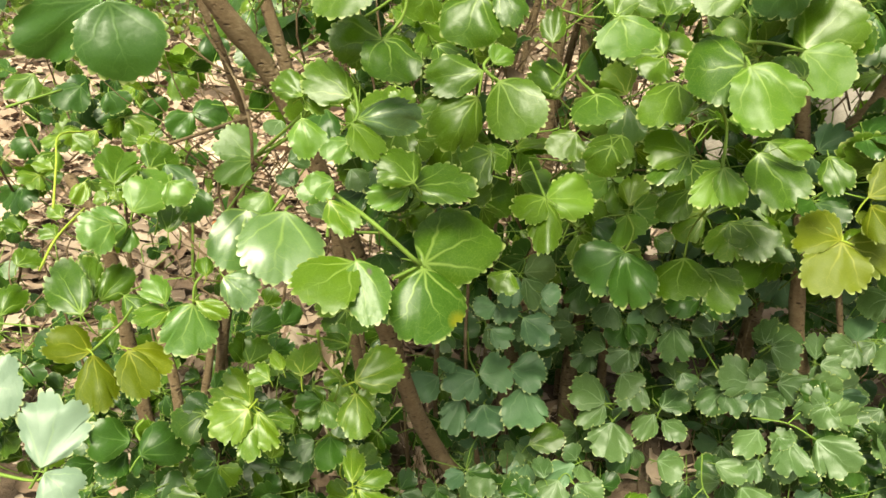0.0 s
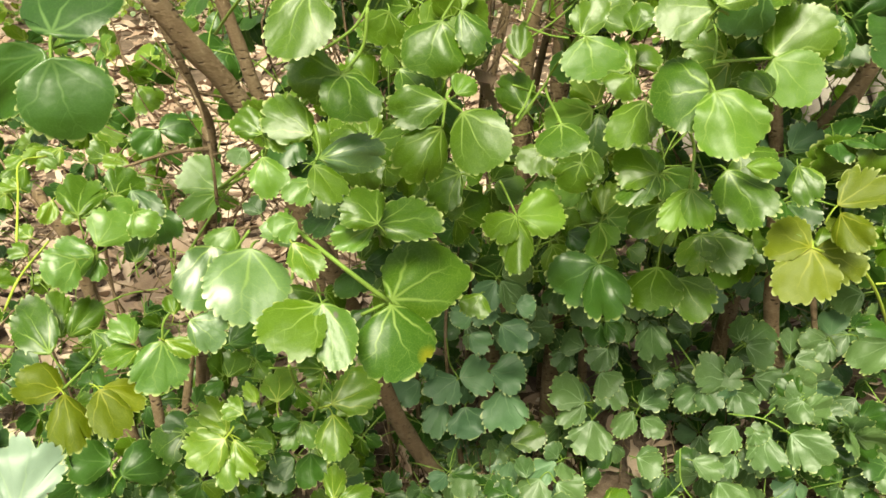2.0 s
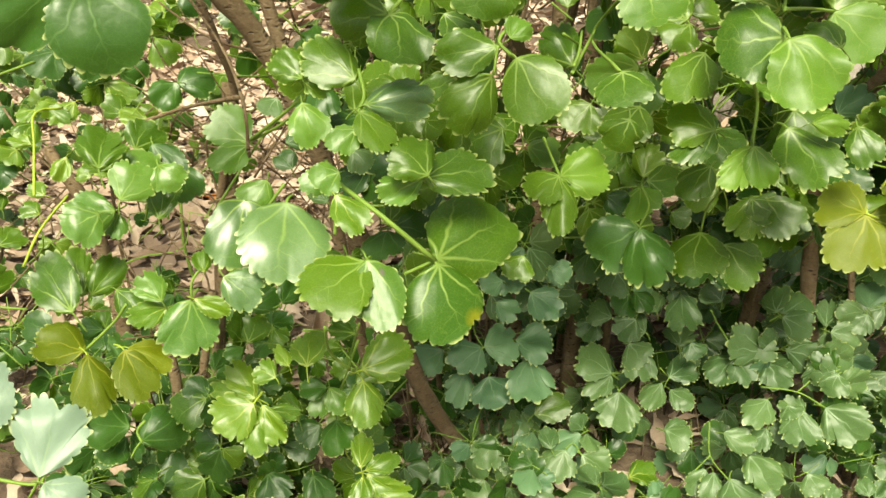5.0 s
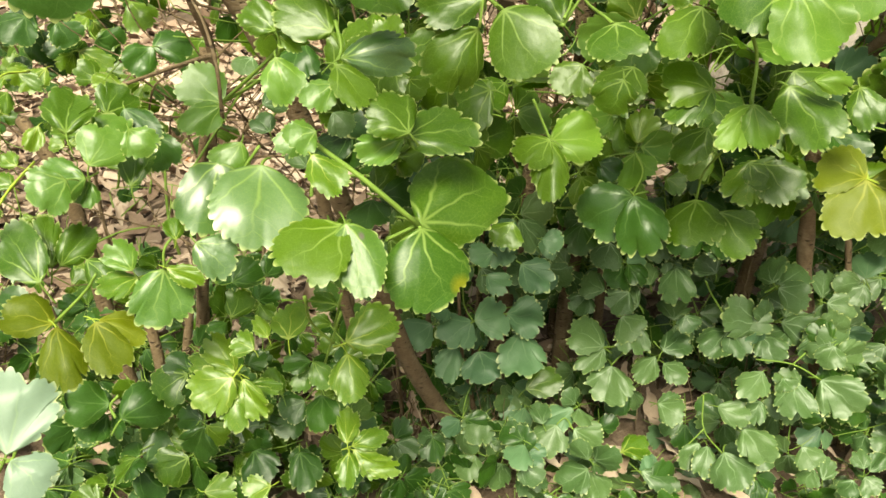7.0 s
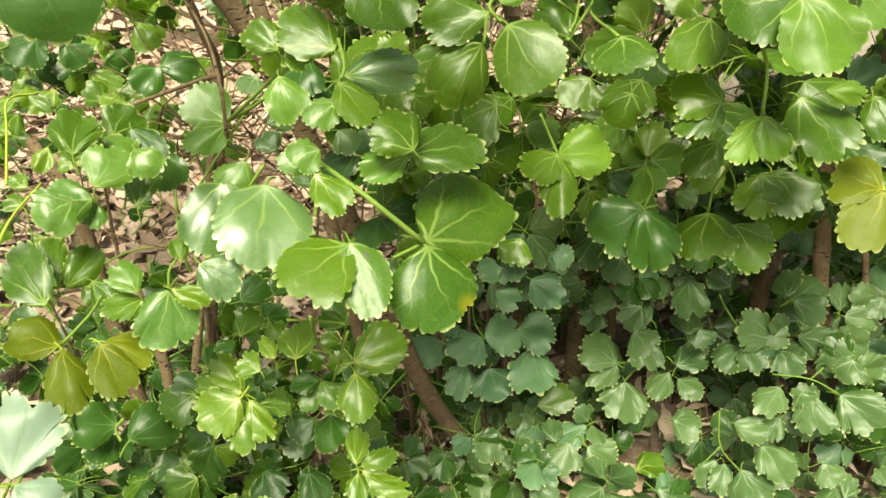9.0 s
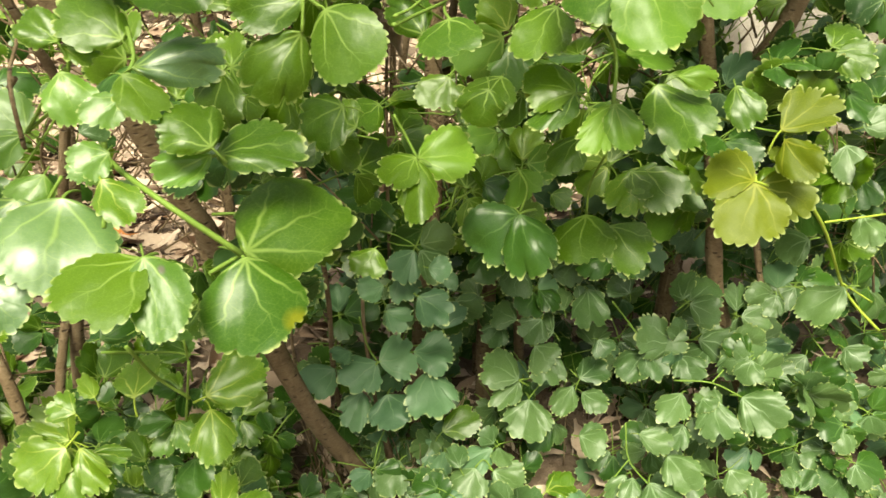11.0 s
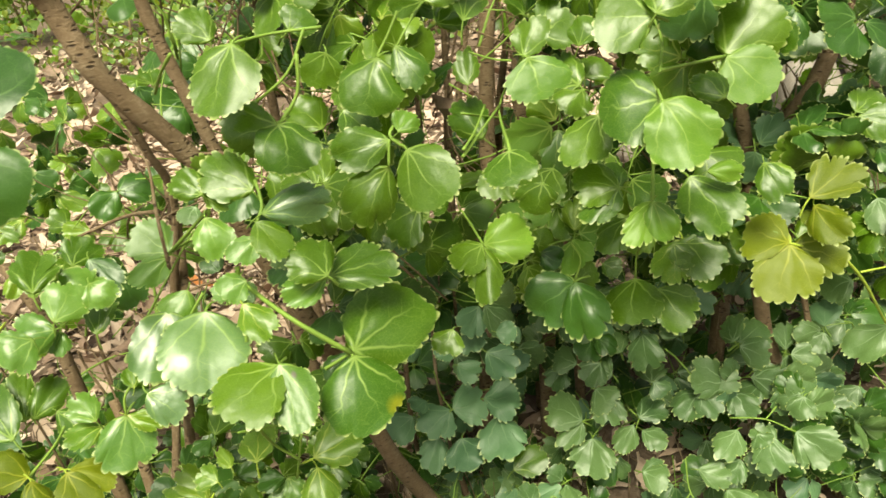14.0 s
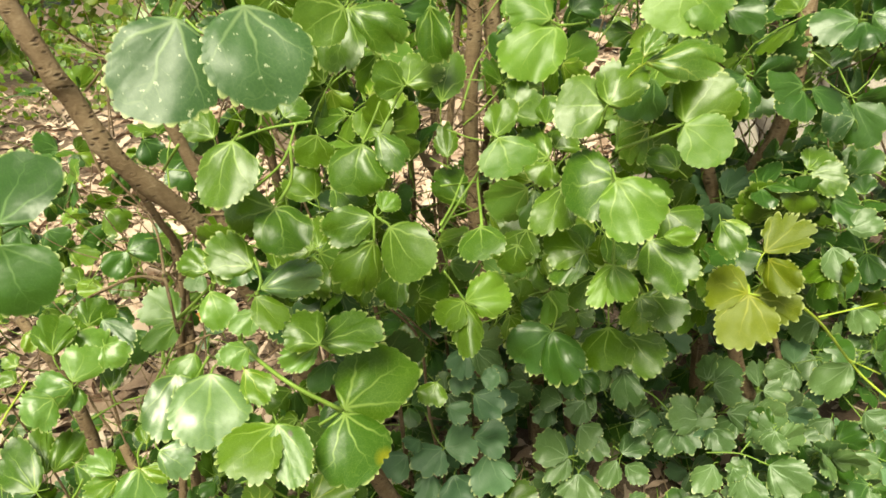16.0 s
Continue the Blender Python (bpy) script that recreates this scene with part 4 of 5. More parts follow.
leaf(main, "T", "y", (-0.139, 0.479, 0.461), (22, -11, 36), 0.024, 0.014)
leaf(main, "R", "y", (-0.088, 0.542, 0.402), (19, 32, -61), 0.055, 0.050)
leaf(main, "R", "y", (-0.089, 0.550, 0.383), (-34, -1, -166), 0.048, 0.040)
leaf(main, "T", "b", (-0.126, 0.570, 0.357), (-39, 10, -156), 0.032, 0.025)
leaf(main, "T", "b", (-0.129, 0.569, 0.350), (-35, -25, 161), 0.029, 0.021)
leaf(main, "T", "d", (-0.128, 0.565, 0.361), (9, -24, 102), 0.028, 0.028)
leaf(main, "R", "d", (-0.126, 0.586, 0.296), (-20, -7, -173), 0.043, 0.036)
leaf(main, "R", "d", (-0.142, 0.575, 0.299), (-12, -36, 118), 0.029, 0.034)
leaf(main, "R", "g", (-0.161, 0.564, 0.319), (20, -14, 31), 0.038, 0.023)
leaf(main, "T", "y", (-0.097, 0.539, 0.273), (23, 4, 8), 0.041, 0.026)
leaf(main, "T", "y", (-0.093, 0.540, 0.268), (1, 28, -68), 0.041, 0.024)
leaf(main, "L", "y", (-0.092, 0.541, 0.262), (-23, 16, -126), 0.042, 0.031)
leaf(main, "T", "y", (-0.096, 0.540, 0.260), (-21, 9, 174), 0.039, 0.027)
leaf(main, "T", "y", (-0.083, 0.528, 0.256), (-8, 18, -98), 0.042, 0.025)
leaf(main, "R", "d", (-0.170, 0.623, 0.170), (-37, -3, -160), 0.048, 0.043)
leaf(left, "L", "y", (-0.254, 0.537, 0.209), (5, 44, -80), 0.035, 0.034)
leaf(main, "L", "y", (-0.182, 0.538, 0.214), (-15, -29, 112), 0.031, 0.036)
leaf(left, "R", "d", (-0.375, 0.627, 0.254), (39, -45, 89), 0.051, 0.054)
leaf(left, "R", "d", (-0.359, 0.611, 0.245), (1, 43, -37), 0.059, 0.060)
leaf(left, "R", "d", (-0.359, 0.624, 0.155), (20, 41, -37), 0.047, 0.050)
leaf(left, "R", "d", (-0.366, 0.624, 0.153), (-52, 3, -125), 0.053, 0.048)
leaf(left, "R", "d", (-0.248, 0.736, 0.342), (13, 53, -43), 0.046, 0.041)
leaf(left, "R", "d", (-0.204, 0.728, 0.355), (31, 45, -7), 0.036, 0.034)
leaf(main, "T", "g", (-0.091, 0.544, 0.444), (15, -32, 88), 0.027, 0.022)
leaf(main, "T", "b", (-0.107, 0.547, 0.439), (40, 29, -4), 0.026, 0.026)
leaf(main, "R", "t", (-0.006, 0.710, 0.505), (-8, -38, 105), 0.031, 0.046)
leaf(main, "R", "g", (0.005, 0.658, 0.596), (81, -52, -17), 0.029, 0.050)
leaf(main, "R", "g", (0.053, 0.662, 0.583), (14, -38, 48), 0.031, 0.051)
leaf(left, "O", "d", (-0.201, 0.424, 0.767), (-70, 7, -157), 0.050, 0.056)
leaf(left, "O", "d", (-0.212, 0.440, 0.767), (-82, -59, 175), 0.066, 0.040)
leaf(left, "O", "d", (-0.202, 0.432, 0.778), (35, 12, -3), 0.065, 0.058)
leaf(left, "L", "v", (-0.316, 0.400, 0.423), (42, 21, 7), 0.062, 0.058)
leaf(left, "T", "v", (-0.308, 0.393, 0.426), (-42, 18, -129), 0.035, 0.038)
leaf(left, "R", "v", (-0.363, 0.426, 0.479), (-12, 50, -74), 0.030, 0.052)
leaf(left, "R", "g", (-0.314, 0.500, 0.504), (32, -12, 35), 0.063, 0.038)
leaf(left, "R", "g", (-0.319, 0.529, 0.501), (40, 9, 30), 0.049, 0.029)
leaf(left, "R", "g", (-0.312, 0.529, 0.501), (34, 39, -5), 0.044, 0.030)
leaf(left, "R", "g", (-0.289, 0.528, 0.508), (-30, 27, -137), 0.035, 0.026)
leaf(left, "R", "d", (-0.284, 0.704, 0.549), (-65, 10, -168), 0.042, 0.044)
leaf(right, "R", "d", (0.369, 0.740, 0.717), (-83, -25, 144), 0.036, 0.054)
leaf(main, "R", "g", (0.178, 0.648, 0.623), (-38, -8, 140), 0.041, 0.051)
leaf(main, "R", "g", (0.136, 0.665, 0.621), (-44, -26, 145), 0.036, 0.041)
leaf(main, "R", "g", (0.046, 0.606, 0.618), (-30, -35, 108), 0.041, 0.058)
leaf(main, "R", "g", (0.008, 0.579, 0.636), (-69, -32, 128), 0.036, 0.047)
leaf(main, "R", "t", (0.153, 0.780, 0.357), (-19, -30, 114), 0.021, 0.036)
leaf(main, "R", "g", (0.060, 0.541, 0.526), (-34, -18, 160), 0.025, 0.031)
leaf(right, "O", "g", (0.332, 0.661, 0.613), (-35, 32, -157), 0.043, 0.065)
leaf(right, "R", "y", (0.400, 0.660, 0.592), (-33, 23, -178), 0.031, 0.027)
leaf(right, "R", "o", (0.439, 0.616, 0.545), (-19, -17, 92), 0.021, 0.037)
leaf(left, "T", "g", (-0.581, 0.961, 0.627), (-41, -28, -180), 0.054, 0.050)
leaf(left, "R", "d", (-0.529, 1.002, 0.586), (42, -43, 78), 0.039, 0.068)
leaf(left, "R", "d", (-0.515, 1.048, 0.550), (-60, -45, 178), 0.050, 0.065)
leaf(left, "R", "d", (-0.451, 0.990, 0.572), (-75, 47, -137), 0.037, 0.064)
leaf(left, "R", "g", (-0.362, 0.914, 0.635), (-40, 19, -145), 0.042, 0.045)
leaf(left, "R", "g", (-0.280, 0.903, 0.592), (-32, -23, 180), 0.039, 0.043)
leaf(left, "R", "d", (-0.680, 1.078, 0.495), (102, -39, 21), 0.030, 0.052)
leaf(left, "T", "y", (-0.547, 0.860, 0.510), (-23, -41, 168), 0.027, 0.043)
leaf(left, "T", "g", (-0.335, 0.668, 0.562), (35, -20, 52), 0.029, 0.042)
leaf(left, "T", "g", (-0.306, 0.664, 0.582), (46, 31, 12), 0.036, 0.042)
leaf(left, "T", "b", (-0.256, 0.591, 0.595), (-54, 18, -144), 0.028, 0.033)
leaf(left, "R", "g", (-0.601, 0.779, 0.336), (29, 21, 10), 0.056, 0.041)
leaf(left, "R", "d", (-0.516, 0.760, 0.295), (27, -48, 57), 0.042, 0.044)
leaf(main, "O", "p", (-0.042, 0.396, 0.888), (-54, -30, -180), 0.064, 0.062)
leaf(main, "O", "p", (-0.005, 0.391, 0.890), (-57, -3, -161), 0.062, 0.061)
leaf(main, "O", "l", (0.231, 0.689, 0.818), (-40, -36, 147), 0.080, 0.063)
leaf(main, "R", "l", (0.225, 0.684, 0.825), (47, -36, 29), 0.051, 0.059)
leaf(main, "R", "g", (0.036, 0.595, 0.868), (-55, -17, 174), 0.059, 0.042)
leaf(main, "R", "g", (0.038, 0.595, 0.868), (-45, 47, -143), 0.054, 0.044)
leaf(main, "O", "g", (0.037, 0.550, 0.872), (-44, -68, 161), 0.046, 0.043)
leaf(main, "R", "g", (0.073, 0.672, 0.785), (69, -61, 7), 0.036, 0.039)
leaf(main, "R", "g", (0.075, 0.665, 0.787), (29, 37, -44), 0.043, 0.047)
leaf(main, "R", "g", (0.107, 0.651, 0.857), (-79, -1, 168), 0.055, 0.037)
leaf(main, "O", "l", (0.268, 0.471, 0.859), (-58, -16, 165), 0.035, 0.050)
leaf(main, "R", "l", (0.268, 0.471, 0.859), (-54, 35, -164), 0.038, 0.037)
leaf(main, "R", "y", (0.264, 0.534, 0.800), (3, 43, -98), 0.062, 0.038)
leaf(main, "T", "y", (0.262, 0.532, 0.805), (53, 28, -46), 0.025, 0.021)
leaf(right, "R", "d", (0.289, 0.580, 0.775), (-77, -36, 158), 0.043, 0.043)
leaf(right, "R", "d", (0.497, 0.783, 0.711), (-51, -16, 142), 0.052, 0.059)
leaf(right, "R", "d", (0.511, 0.847, 0.732), (-13, 75, -134), 0.074, 0.051)
leaf(right, "R", "c", (0.531, 0.769, 0.539), (29, 26, -75), 0.062, 0.046)
leaf(right, "R", "c", (0.575, 0.710, 0.532), (27, 47, -83), 0.041, 0.037)
leaf(right, "R", "g", (0.308, 0.573, 0.692), (28, -19, 19), 0.036, 0.034)
leaf(main, "R", "g", (0.106, 0.657, 0.767), (43, 20, -7), 0.062, 0.039)
leaf(main, "R", "g", (0.169, 0.647, 0.749), (36, 59, -54), 0.037, 0.050)
leaf(main, "R", "g", (0.200, 0.623, 0.705), (32, -40, 17), 0.045, 0.050)
leaf(main, "R", "g", (0.202, 0.621, 0.702), (-29, -21, 127), 0.028, 0.044)
leaf(main, "R", "d", (0.260, 0.743, 0.824), (46, 46, -52), 0.036, 0.044)
leaf(main, "R", "g", (-0.035, 0.673, 0.684), (48, -17, 40), 0.042, 0.045)
leaf(main, "R", "g", (0.116, 0.666, 0.656), (49, -26, 14), 0.049, 0.042)
leaf(main, "R", "g", (-0.006, 0.600, 0.717), (-31, 17, -151), 0.043, 0.032)
leaf(main, "R", "b", (-0.081, 0.469, 0.637), (-15, -53, 130), 0.022, 0.024)
leaf(main, "R", "w", (-0.167, 0.450, 0.567), (-45, 29, -135), 0.032, 0.032)
leaf(main, "T", "y", (-0.195, 0.487, 0.548), (37, 12, 30), 0.020, 0.016)
leaf(main, "T", "t", (0.087, 0.851, 0.325), (-31, 15, -162), 0.043, 0.047)
leaf(main, "T", "t", (0.126, 0.845, 0.309), (35, 30, -49), 0.035, 0.042)
leaf(main, "T", "t", (0.136, 0.810, 0.260), (35, 1, -22), 0.042, 0.057)
leaf(main, "R", "c", (0.251, 0.866, 0.307), (-34, -18, 164), 0.046, 0.049)
leaf(right, "T", "c", (0.333, 0.824, 0.293), (-20, 2, 168), 0.066, 0.053)
leaf(right, "T", "c", (0.472, 0.754, 0.239), (32, 8, -52), 0.058, 0.052)
leaf(right, "T", "c", (0.575, 0.784, 0.198), (16, 21, -79), 0.041, 0.043)
leaf(right, "R", "c", (0.595, 0.816, 0.243), (20, 11, -57), 0.044, 0.043)
leaf(right, "T", "c", (0.284, 0.805, 0.241), (4, -33, 43), 0.036, 0.054)
leaf(main, "T", "c", (0.250, 0.771, 0.248), (-20, 35, -169), 0.039, 0.048)
leaf(main, "T", "c", (0.219, 0.835, 0.241), (-29, -8, 139), 0.037, 0.046)
leaf(right, "T", "c", (0.488, 0.816, 0.246), (-5, -26, 54), 0.030, 0.048)
leaf(left, "T", "y", (-0.477, 0.834, 0.573), (-49, 44, -134), 0.032, 0.024)
leaf(left, "T", "y", (-0.490, 0.838, 0.571), (12, 42, -13), 0.028, 0.018)
leaf(left, "T", "y", (-0.491, 0.833, 0.570), (-26, -31, 157), 0.025, 0.023)
leaf(left, "T", "y", (-0.424, 0.796, 0.500), (29, 51, -22), 0.024, 0.024)
leaf(left, "T", "y", (-0.426, 0.791, 0.499), (30, -37, 68), 0.018, 0.022)
leaf(left, "T", "y", (-0.496, 0.811, 0.534), (30, -34, 68), 0.026, 0.025)
leaf(left, "T", "y", (-0.526, 0.828, 0.432), (40, -27, 59), 0.026, 0.030)
leaf(left, "T", "g", (-0.385, 0.827, 0.566), (50, -32, 58), 0.028, 0.037)
leaf(left, "R", "g", (-0.573, 0.831, 0.439), (34, -7, 52), 0.033, 0.035)
leaf(left, "T", "g", (-0.573, 0.801, 0.402), (21, 28, -5), 0.034, 0.041)
leaf(left, "R", "g", (-0.292, 0.872, 0.554), (32, 18, -12), 0.038, 0.035)
leaf(main, "R", "g", (0.230, 0.654, 0.627), (-45, -47, 126), 0.024, 0.029)
leaf(right, "R", "d", (0.337, 0.687, 0.555), (-62, -10, 142), 0.027, 0.035)
leaf(right, "R", "g", (0.283, 0.607, 0.545), (-29, 26, -154), 0.029, 0.039)
leaf(main, "R", "g", (0.225, 0.645, 0.513), (-26, 37, -146), 0.021, 0.025)
leaf(main, "R", "d", (0.170, 0.694, 0.509), (-45, 48, -153), 0.027, 0.032)
leaf(main, "R", "c", (-0.086, 0.588, 0.607), (-37, 22, -138), 0.023, 0.028)
leaf(main, "R", "c", (-0.139, 0.585, 0.592), (37, -18, 31), 0.021, 0.023)
leaf(main, "R", "c", (-0.139, 0.575, 0.619), (24, 49, -43), 0.020, 0.023)
leaf(main, "R", "g", (-0.022, 0.579, 0.636), (-73, 49, 176), 0.018, 0.026)
leaf(main, "R", "g", (-0.013, 0.620, 0.761), (-75, -31, -162), 0.032, 0.041)
leaf(main, "R", "g", (-0.041, 0.627, 0.781), (33, 42, -32), 0.027, 0.036)
leaf(main, "R", "g", (0.085, 0.694, 0.763), (32, 44, -48), 0.034, 0.042)
leaf(main, "R", "g", (0.214, 0.656, 0.704), (38, 27, -46), 0.025, 0.042)
leaf(main, "T", "g", (0.202, 0.632, 0.737), (54, 10, -36), 0.029, 0.033)
leaf(main, "R", "c", (-0.106, 0.554, 0.574), (20, -18, 35), 0.028, 0.021)
leaf(main, "R", "c", (-0.148, 0.602, 0.649), (-30, -26, 167), 0.021, 0.023)
leaf(left, "R", "d", (-0.525, 0.974, 0.607), (-48, -39, -178), 0.048, 0.050)
leaf(left, "R", "d", (-0.485, 0.970, 0.599), (-69, 16, -150), 0.033, 0.048)
leaf(left, "R", "d", (-0.559, 1.019, 0.572), (-72, 38, -138), 0.047, 0.050)
leaf(left, "R", "d", (-0.481, 1.011, 0.569), (-34, -59, 171), 0.052, 0.045)
leaf(left, "T", "g", (-0.576, 0.986, 0.600), (-23, -34, 166), 0.039, 0.043)
leaf(left, "R", "d", (-0.628, 1.004, 0.520), (-55, -43, 179), 0.040, 0.045)
leaf(left, "T", "g", (-0.563, 0.942, 0.517), (-20, -25, -178), 0.055, 0.042)
leaf(left, "T", "y", (-0.466, 0.846, 0.573), (-16, -62, 161), 0.032, 0.026)
leaf(left, "T", "y", (-0.453, 0.854, 0.573), (-35, -34, 177), 0.043, 0.028)
leaf(left, "T", "y", (-0.466, 0.822, 0.514), (-49, -23, -172), 0.034, 0.025)
leaf(left, "T", "y", (-0.493, 0.799, 0.473), (24, -34, 58), 0.026, 0.024)
leaf(left, "T", "b", (-0.282, 0.610, 0.550), (49, 6, 24), 0.055, 0.053)
leaf(left, "R", "b", (-0.316, 0.615, 0.540), (0, -55, 109), 0.039, 0.045)
leaf(left, "T", "b", (-0.319, 0.625, 0.532), (-54, -27, -171), 0.025, 0.028)
leaf(left, "T", "g", (-0.265, 0.587, 0.544), (42, 2, 0), 0.047, 0.033)
leaf(left, "T", "g", (-0.329, 0.677, 0.557), (29, -13, 45), 0.048, 0.042)
leaf(left, "T", "y", (-0.341, 0.787, 0.572), (18, -40, 88), 0.031, 0.028)
leaf(left, "R", "d", (-0.311, 1.164, 0.658), (61, -16, 27), 0.040, 0.056)
leaf(left, "R", "d", (-0.464, 1.372, 0.630), (-77, 14, -161), 0.055, 0.064)
leaf(left, "R", "d", (-0.514, 1.357, 0.568), (-72, -50, -169), 0.047, 0.055)
leaf(left, "T", "g", (-0.438, 1.023, 0.579), (-41, -22, -174), 0.037, 0.034)

GAP_FROM, GAP_WAY = Vector((0.07, 0.05, 0.87)), Vector((1.73, 2.9, -0.84)).normalized()


def beside_gap(p):
    """Keeps a gap in the hedge, through which the logs behind it show."""
    d = p - GAP_FROM
    return (d - GAP_WAY * d.dot(GAP_WAY)).length > 0.04


rnd = random.Random(21)
FACE = (0.0, -0.8, 0.55)


def clump(owner, tones, seed, single, stalks, *about, **more):
    """A stretch of leaves on one shrub, in threes: single parts, or one mass."""
    spots = sprigs(rnd, *about, **more)
    if single:
        scatter(owner, tones, spots, seed)
    else:
        foliage(owner, "foliage", tones, spots, seed)
    if stalks:
        petioles(owner, spots, seed, stalks)


def inner(p):
    """Where the inner shrub has leaves: thin over the stems that stand in its middle."""
    if 0.04 < p.x < 0.24 and p.z > 0.5 and p.y < 1.2:
        return False
    return beside_gap(p) and (p.x > 0.05 or p.z < 0.4 or p.y > 1.05) and not (0.06 < p.x < 0.5 and p.z > 0.52 and p.x * 91.7 % 1 < 0.7)


# tone d fills the inside: its dark colour stands for shade there
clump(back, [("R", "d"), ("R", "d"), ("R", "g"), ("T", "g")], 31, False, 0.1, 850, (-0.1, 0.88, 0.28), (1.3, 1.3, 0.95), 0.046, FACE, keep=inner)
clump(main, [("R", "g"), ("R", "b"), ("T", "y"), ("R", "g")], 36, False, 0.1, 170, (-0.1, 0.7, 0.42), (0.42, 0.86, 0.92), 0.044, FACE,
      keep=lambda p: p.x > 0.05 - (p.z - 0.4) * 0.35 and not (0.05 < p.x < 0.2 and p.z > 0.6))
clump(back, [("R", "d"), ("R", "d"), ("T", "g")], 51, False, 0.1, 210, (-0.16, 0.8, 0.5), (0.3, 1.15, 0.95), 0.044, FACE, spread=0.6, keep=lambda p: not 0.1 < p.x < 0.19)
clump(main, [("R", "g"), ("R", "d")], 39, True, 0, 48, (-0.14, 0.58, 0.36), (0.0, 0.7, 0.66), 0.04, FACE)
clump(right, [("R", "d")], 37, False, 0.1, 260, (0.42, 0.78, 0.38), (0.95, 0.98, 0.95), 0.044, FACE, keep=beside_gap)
clump(right, [("T", "c"), ("T", "t"), ("T", "d"), ("R", "d")], 32, False, 0.09, 820, (-0.05, 0.84, 0.02), (1.2, 1.15, 0.38), 0.042, FACE)
clump(right, [("T", "c"), ("T", "c"), ("T", "t"), ("T", "d")], 38, False, 0.09, 380, (0.03, 0.64, 0.0), (1.0, 0.86, 0.13), 0.036, FACE)
# overhead leaves out of view, added to keep sun off the hedge's inside
clump(main, [("R", "g"), ("R", "d")], 33, False, 0, 54, (-0.3, 0.8, 1.02), (1.1, 1.35, 1.2), 0.055, (0, -0.3, 1))
clump(right, [("R", "g"), ("R", "d"), ("R", "d")], 43, True, 0.09, 60, (0.4, 0.68, 0.42), (0.58, 0.78, 0.8), 0.042, FACE, keep=beside_gap)
clump(right, [("T", "c"), ("T", "c"), ("T", "t")], 55, True, 0.08, 24, (0.42, 0.7, 0.2), (0.56, 0.76, 0.33), 0.042, FACE)
clump(right, [("R", "d"), ("T", "t"), ("R", "d")], 57, True, 0.08, 39, (0.36, 0.78, 0.34), (0.53, 0.87, 0.57), 0.044, FACE, spread=0.5)
clump(right, [("T", "c"), ("T", "d")], 44, True, 0.08, 54, (0.46, 0.66, 0.08), (0.68, 0.74, 0.26), 0.038, FACE)
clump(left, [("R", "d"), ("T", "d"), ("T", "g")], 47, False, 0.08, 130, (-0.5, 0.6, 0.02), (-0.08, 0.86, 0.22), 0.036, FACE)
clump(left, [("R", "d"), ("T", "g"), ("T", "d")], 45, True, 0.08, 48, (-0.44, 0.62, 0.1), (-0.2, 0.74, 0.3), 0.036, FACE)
clump(left, [("T", "g"), ("T", "d"), ("R", "d"), ("T", "y")], 34, False, 0.09, 300, (-1.5, 1.05, 0.08), (-0.48, 1.55, 0.62), 0.034, FACE)
clump(left, [("T", "d"), ("R", "d"), ("T", "g"), ("T", "y")], 50, True, 0.09, 24, (-0.66, 0.84, 0.36), (-0.3, 1.12, 0.66), 0.034, FACE, spread=0.6)
clump(left, [("R", "d"), ("R", "g"), ("R", "y")], 53, True, 0.12, 66, (-1.25, 1.25, 0.5), (-0.36, 1.75, 1.0), 0.052, FACE, spread=0.6)
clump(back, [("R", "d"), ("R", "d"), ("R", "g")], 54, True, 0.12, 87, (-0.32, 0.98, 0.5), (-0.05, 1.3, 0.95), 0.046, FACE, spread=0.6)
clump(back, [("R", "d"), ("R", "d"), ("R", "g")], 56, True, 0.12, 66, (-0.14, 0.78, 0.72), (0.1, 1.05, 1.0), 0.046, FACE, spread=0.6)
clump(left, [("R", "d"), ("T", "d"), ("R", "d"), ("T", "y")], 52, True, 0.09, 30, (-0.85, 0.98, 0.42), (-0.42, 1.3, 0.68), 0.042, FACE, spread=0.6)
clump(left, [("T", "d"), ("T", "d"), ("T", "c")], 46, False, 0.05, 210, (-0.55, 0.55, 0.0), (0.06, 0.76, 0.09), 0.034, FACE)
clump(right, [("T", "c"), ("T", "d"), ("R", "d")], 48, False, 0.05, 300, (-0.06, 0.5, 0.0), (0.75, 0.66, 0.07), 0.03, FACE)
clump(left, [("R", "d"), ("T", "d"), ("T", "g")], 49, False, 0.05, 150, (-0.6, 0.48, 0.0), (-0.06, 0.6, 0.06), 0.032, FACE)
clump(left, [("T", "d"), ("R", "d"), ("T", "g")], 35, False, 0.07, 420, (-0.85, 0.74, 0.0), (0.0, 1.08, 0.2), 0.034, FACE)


def thin_stems(owner, count, lo, hi, low, high, thick, green, seed):
    """Upright shoots inside the hedge, from the ground into the leaves."""
    r = random.Random(seed)
    for _ in range(count):
        x, y, top = r.uniform(lo[0], hi[0]), r.uniform(lo[1], hi[1]), r.uniform(low, high)
        lean = Vector((r.gauss(0.02, 0.07), r.gauss(0.03, 0.06), 0))
        pts = [Vector((x, y, -0.03)) + lean * t * t + Vector((r.gauss(0, 0.008), r.gauss(0, 0.008), (top + 0.03) * t)) for t in (0, 0.3, 0.6, 0.85, 1)]
        w = thick * r.uniform(0.6, 1.3)
        line = smooth_line(pts, 5)
        bm = bmesh.new()
        tube(bm, line, [w * (1 - 0.5 * i / len(line)) for i in range(len(line))], 7, 0.18, x * 30)
        finish("stem", bm, STALK if r.random() < green else BARK, owner)


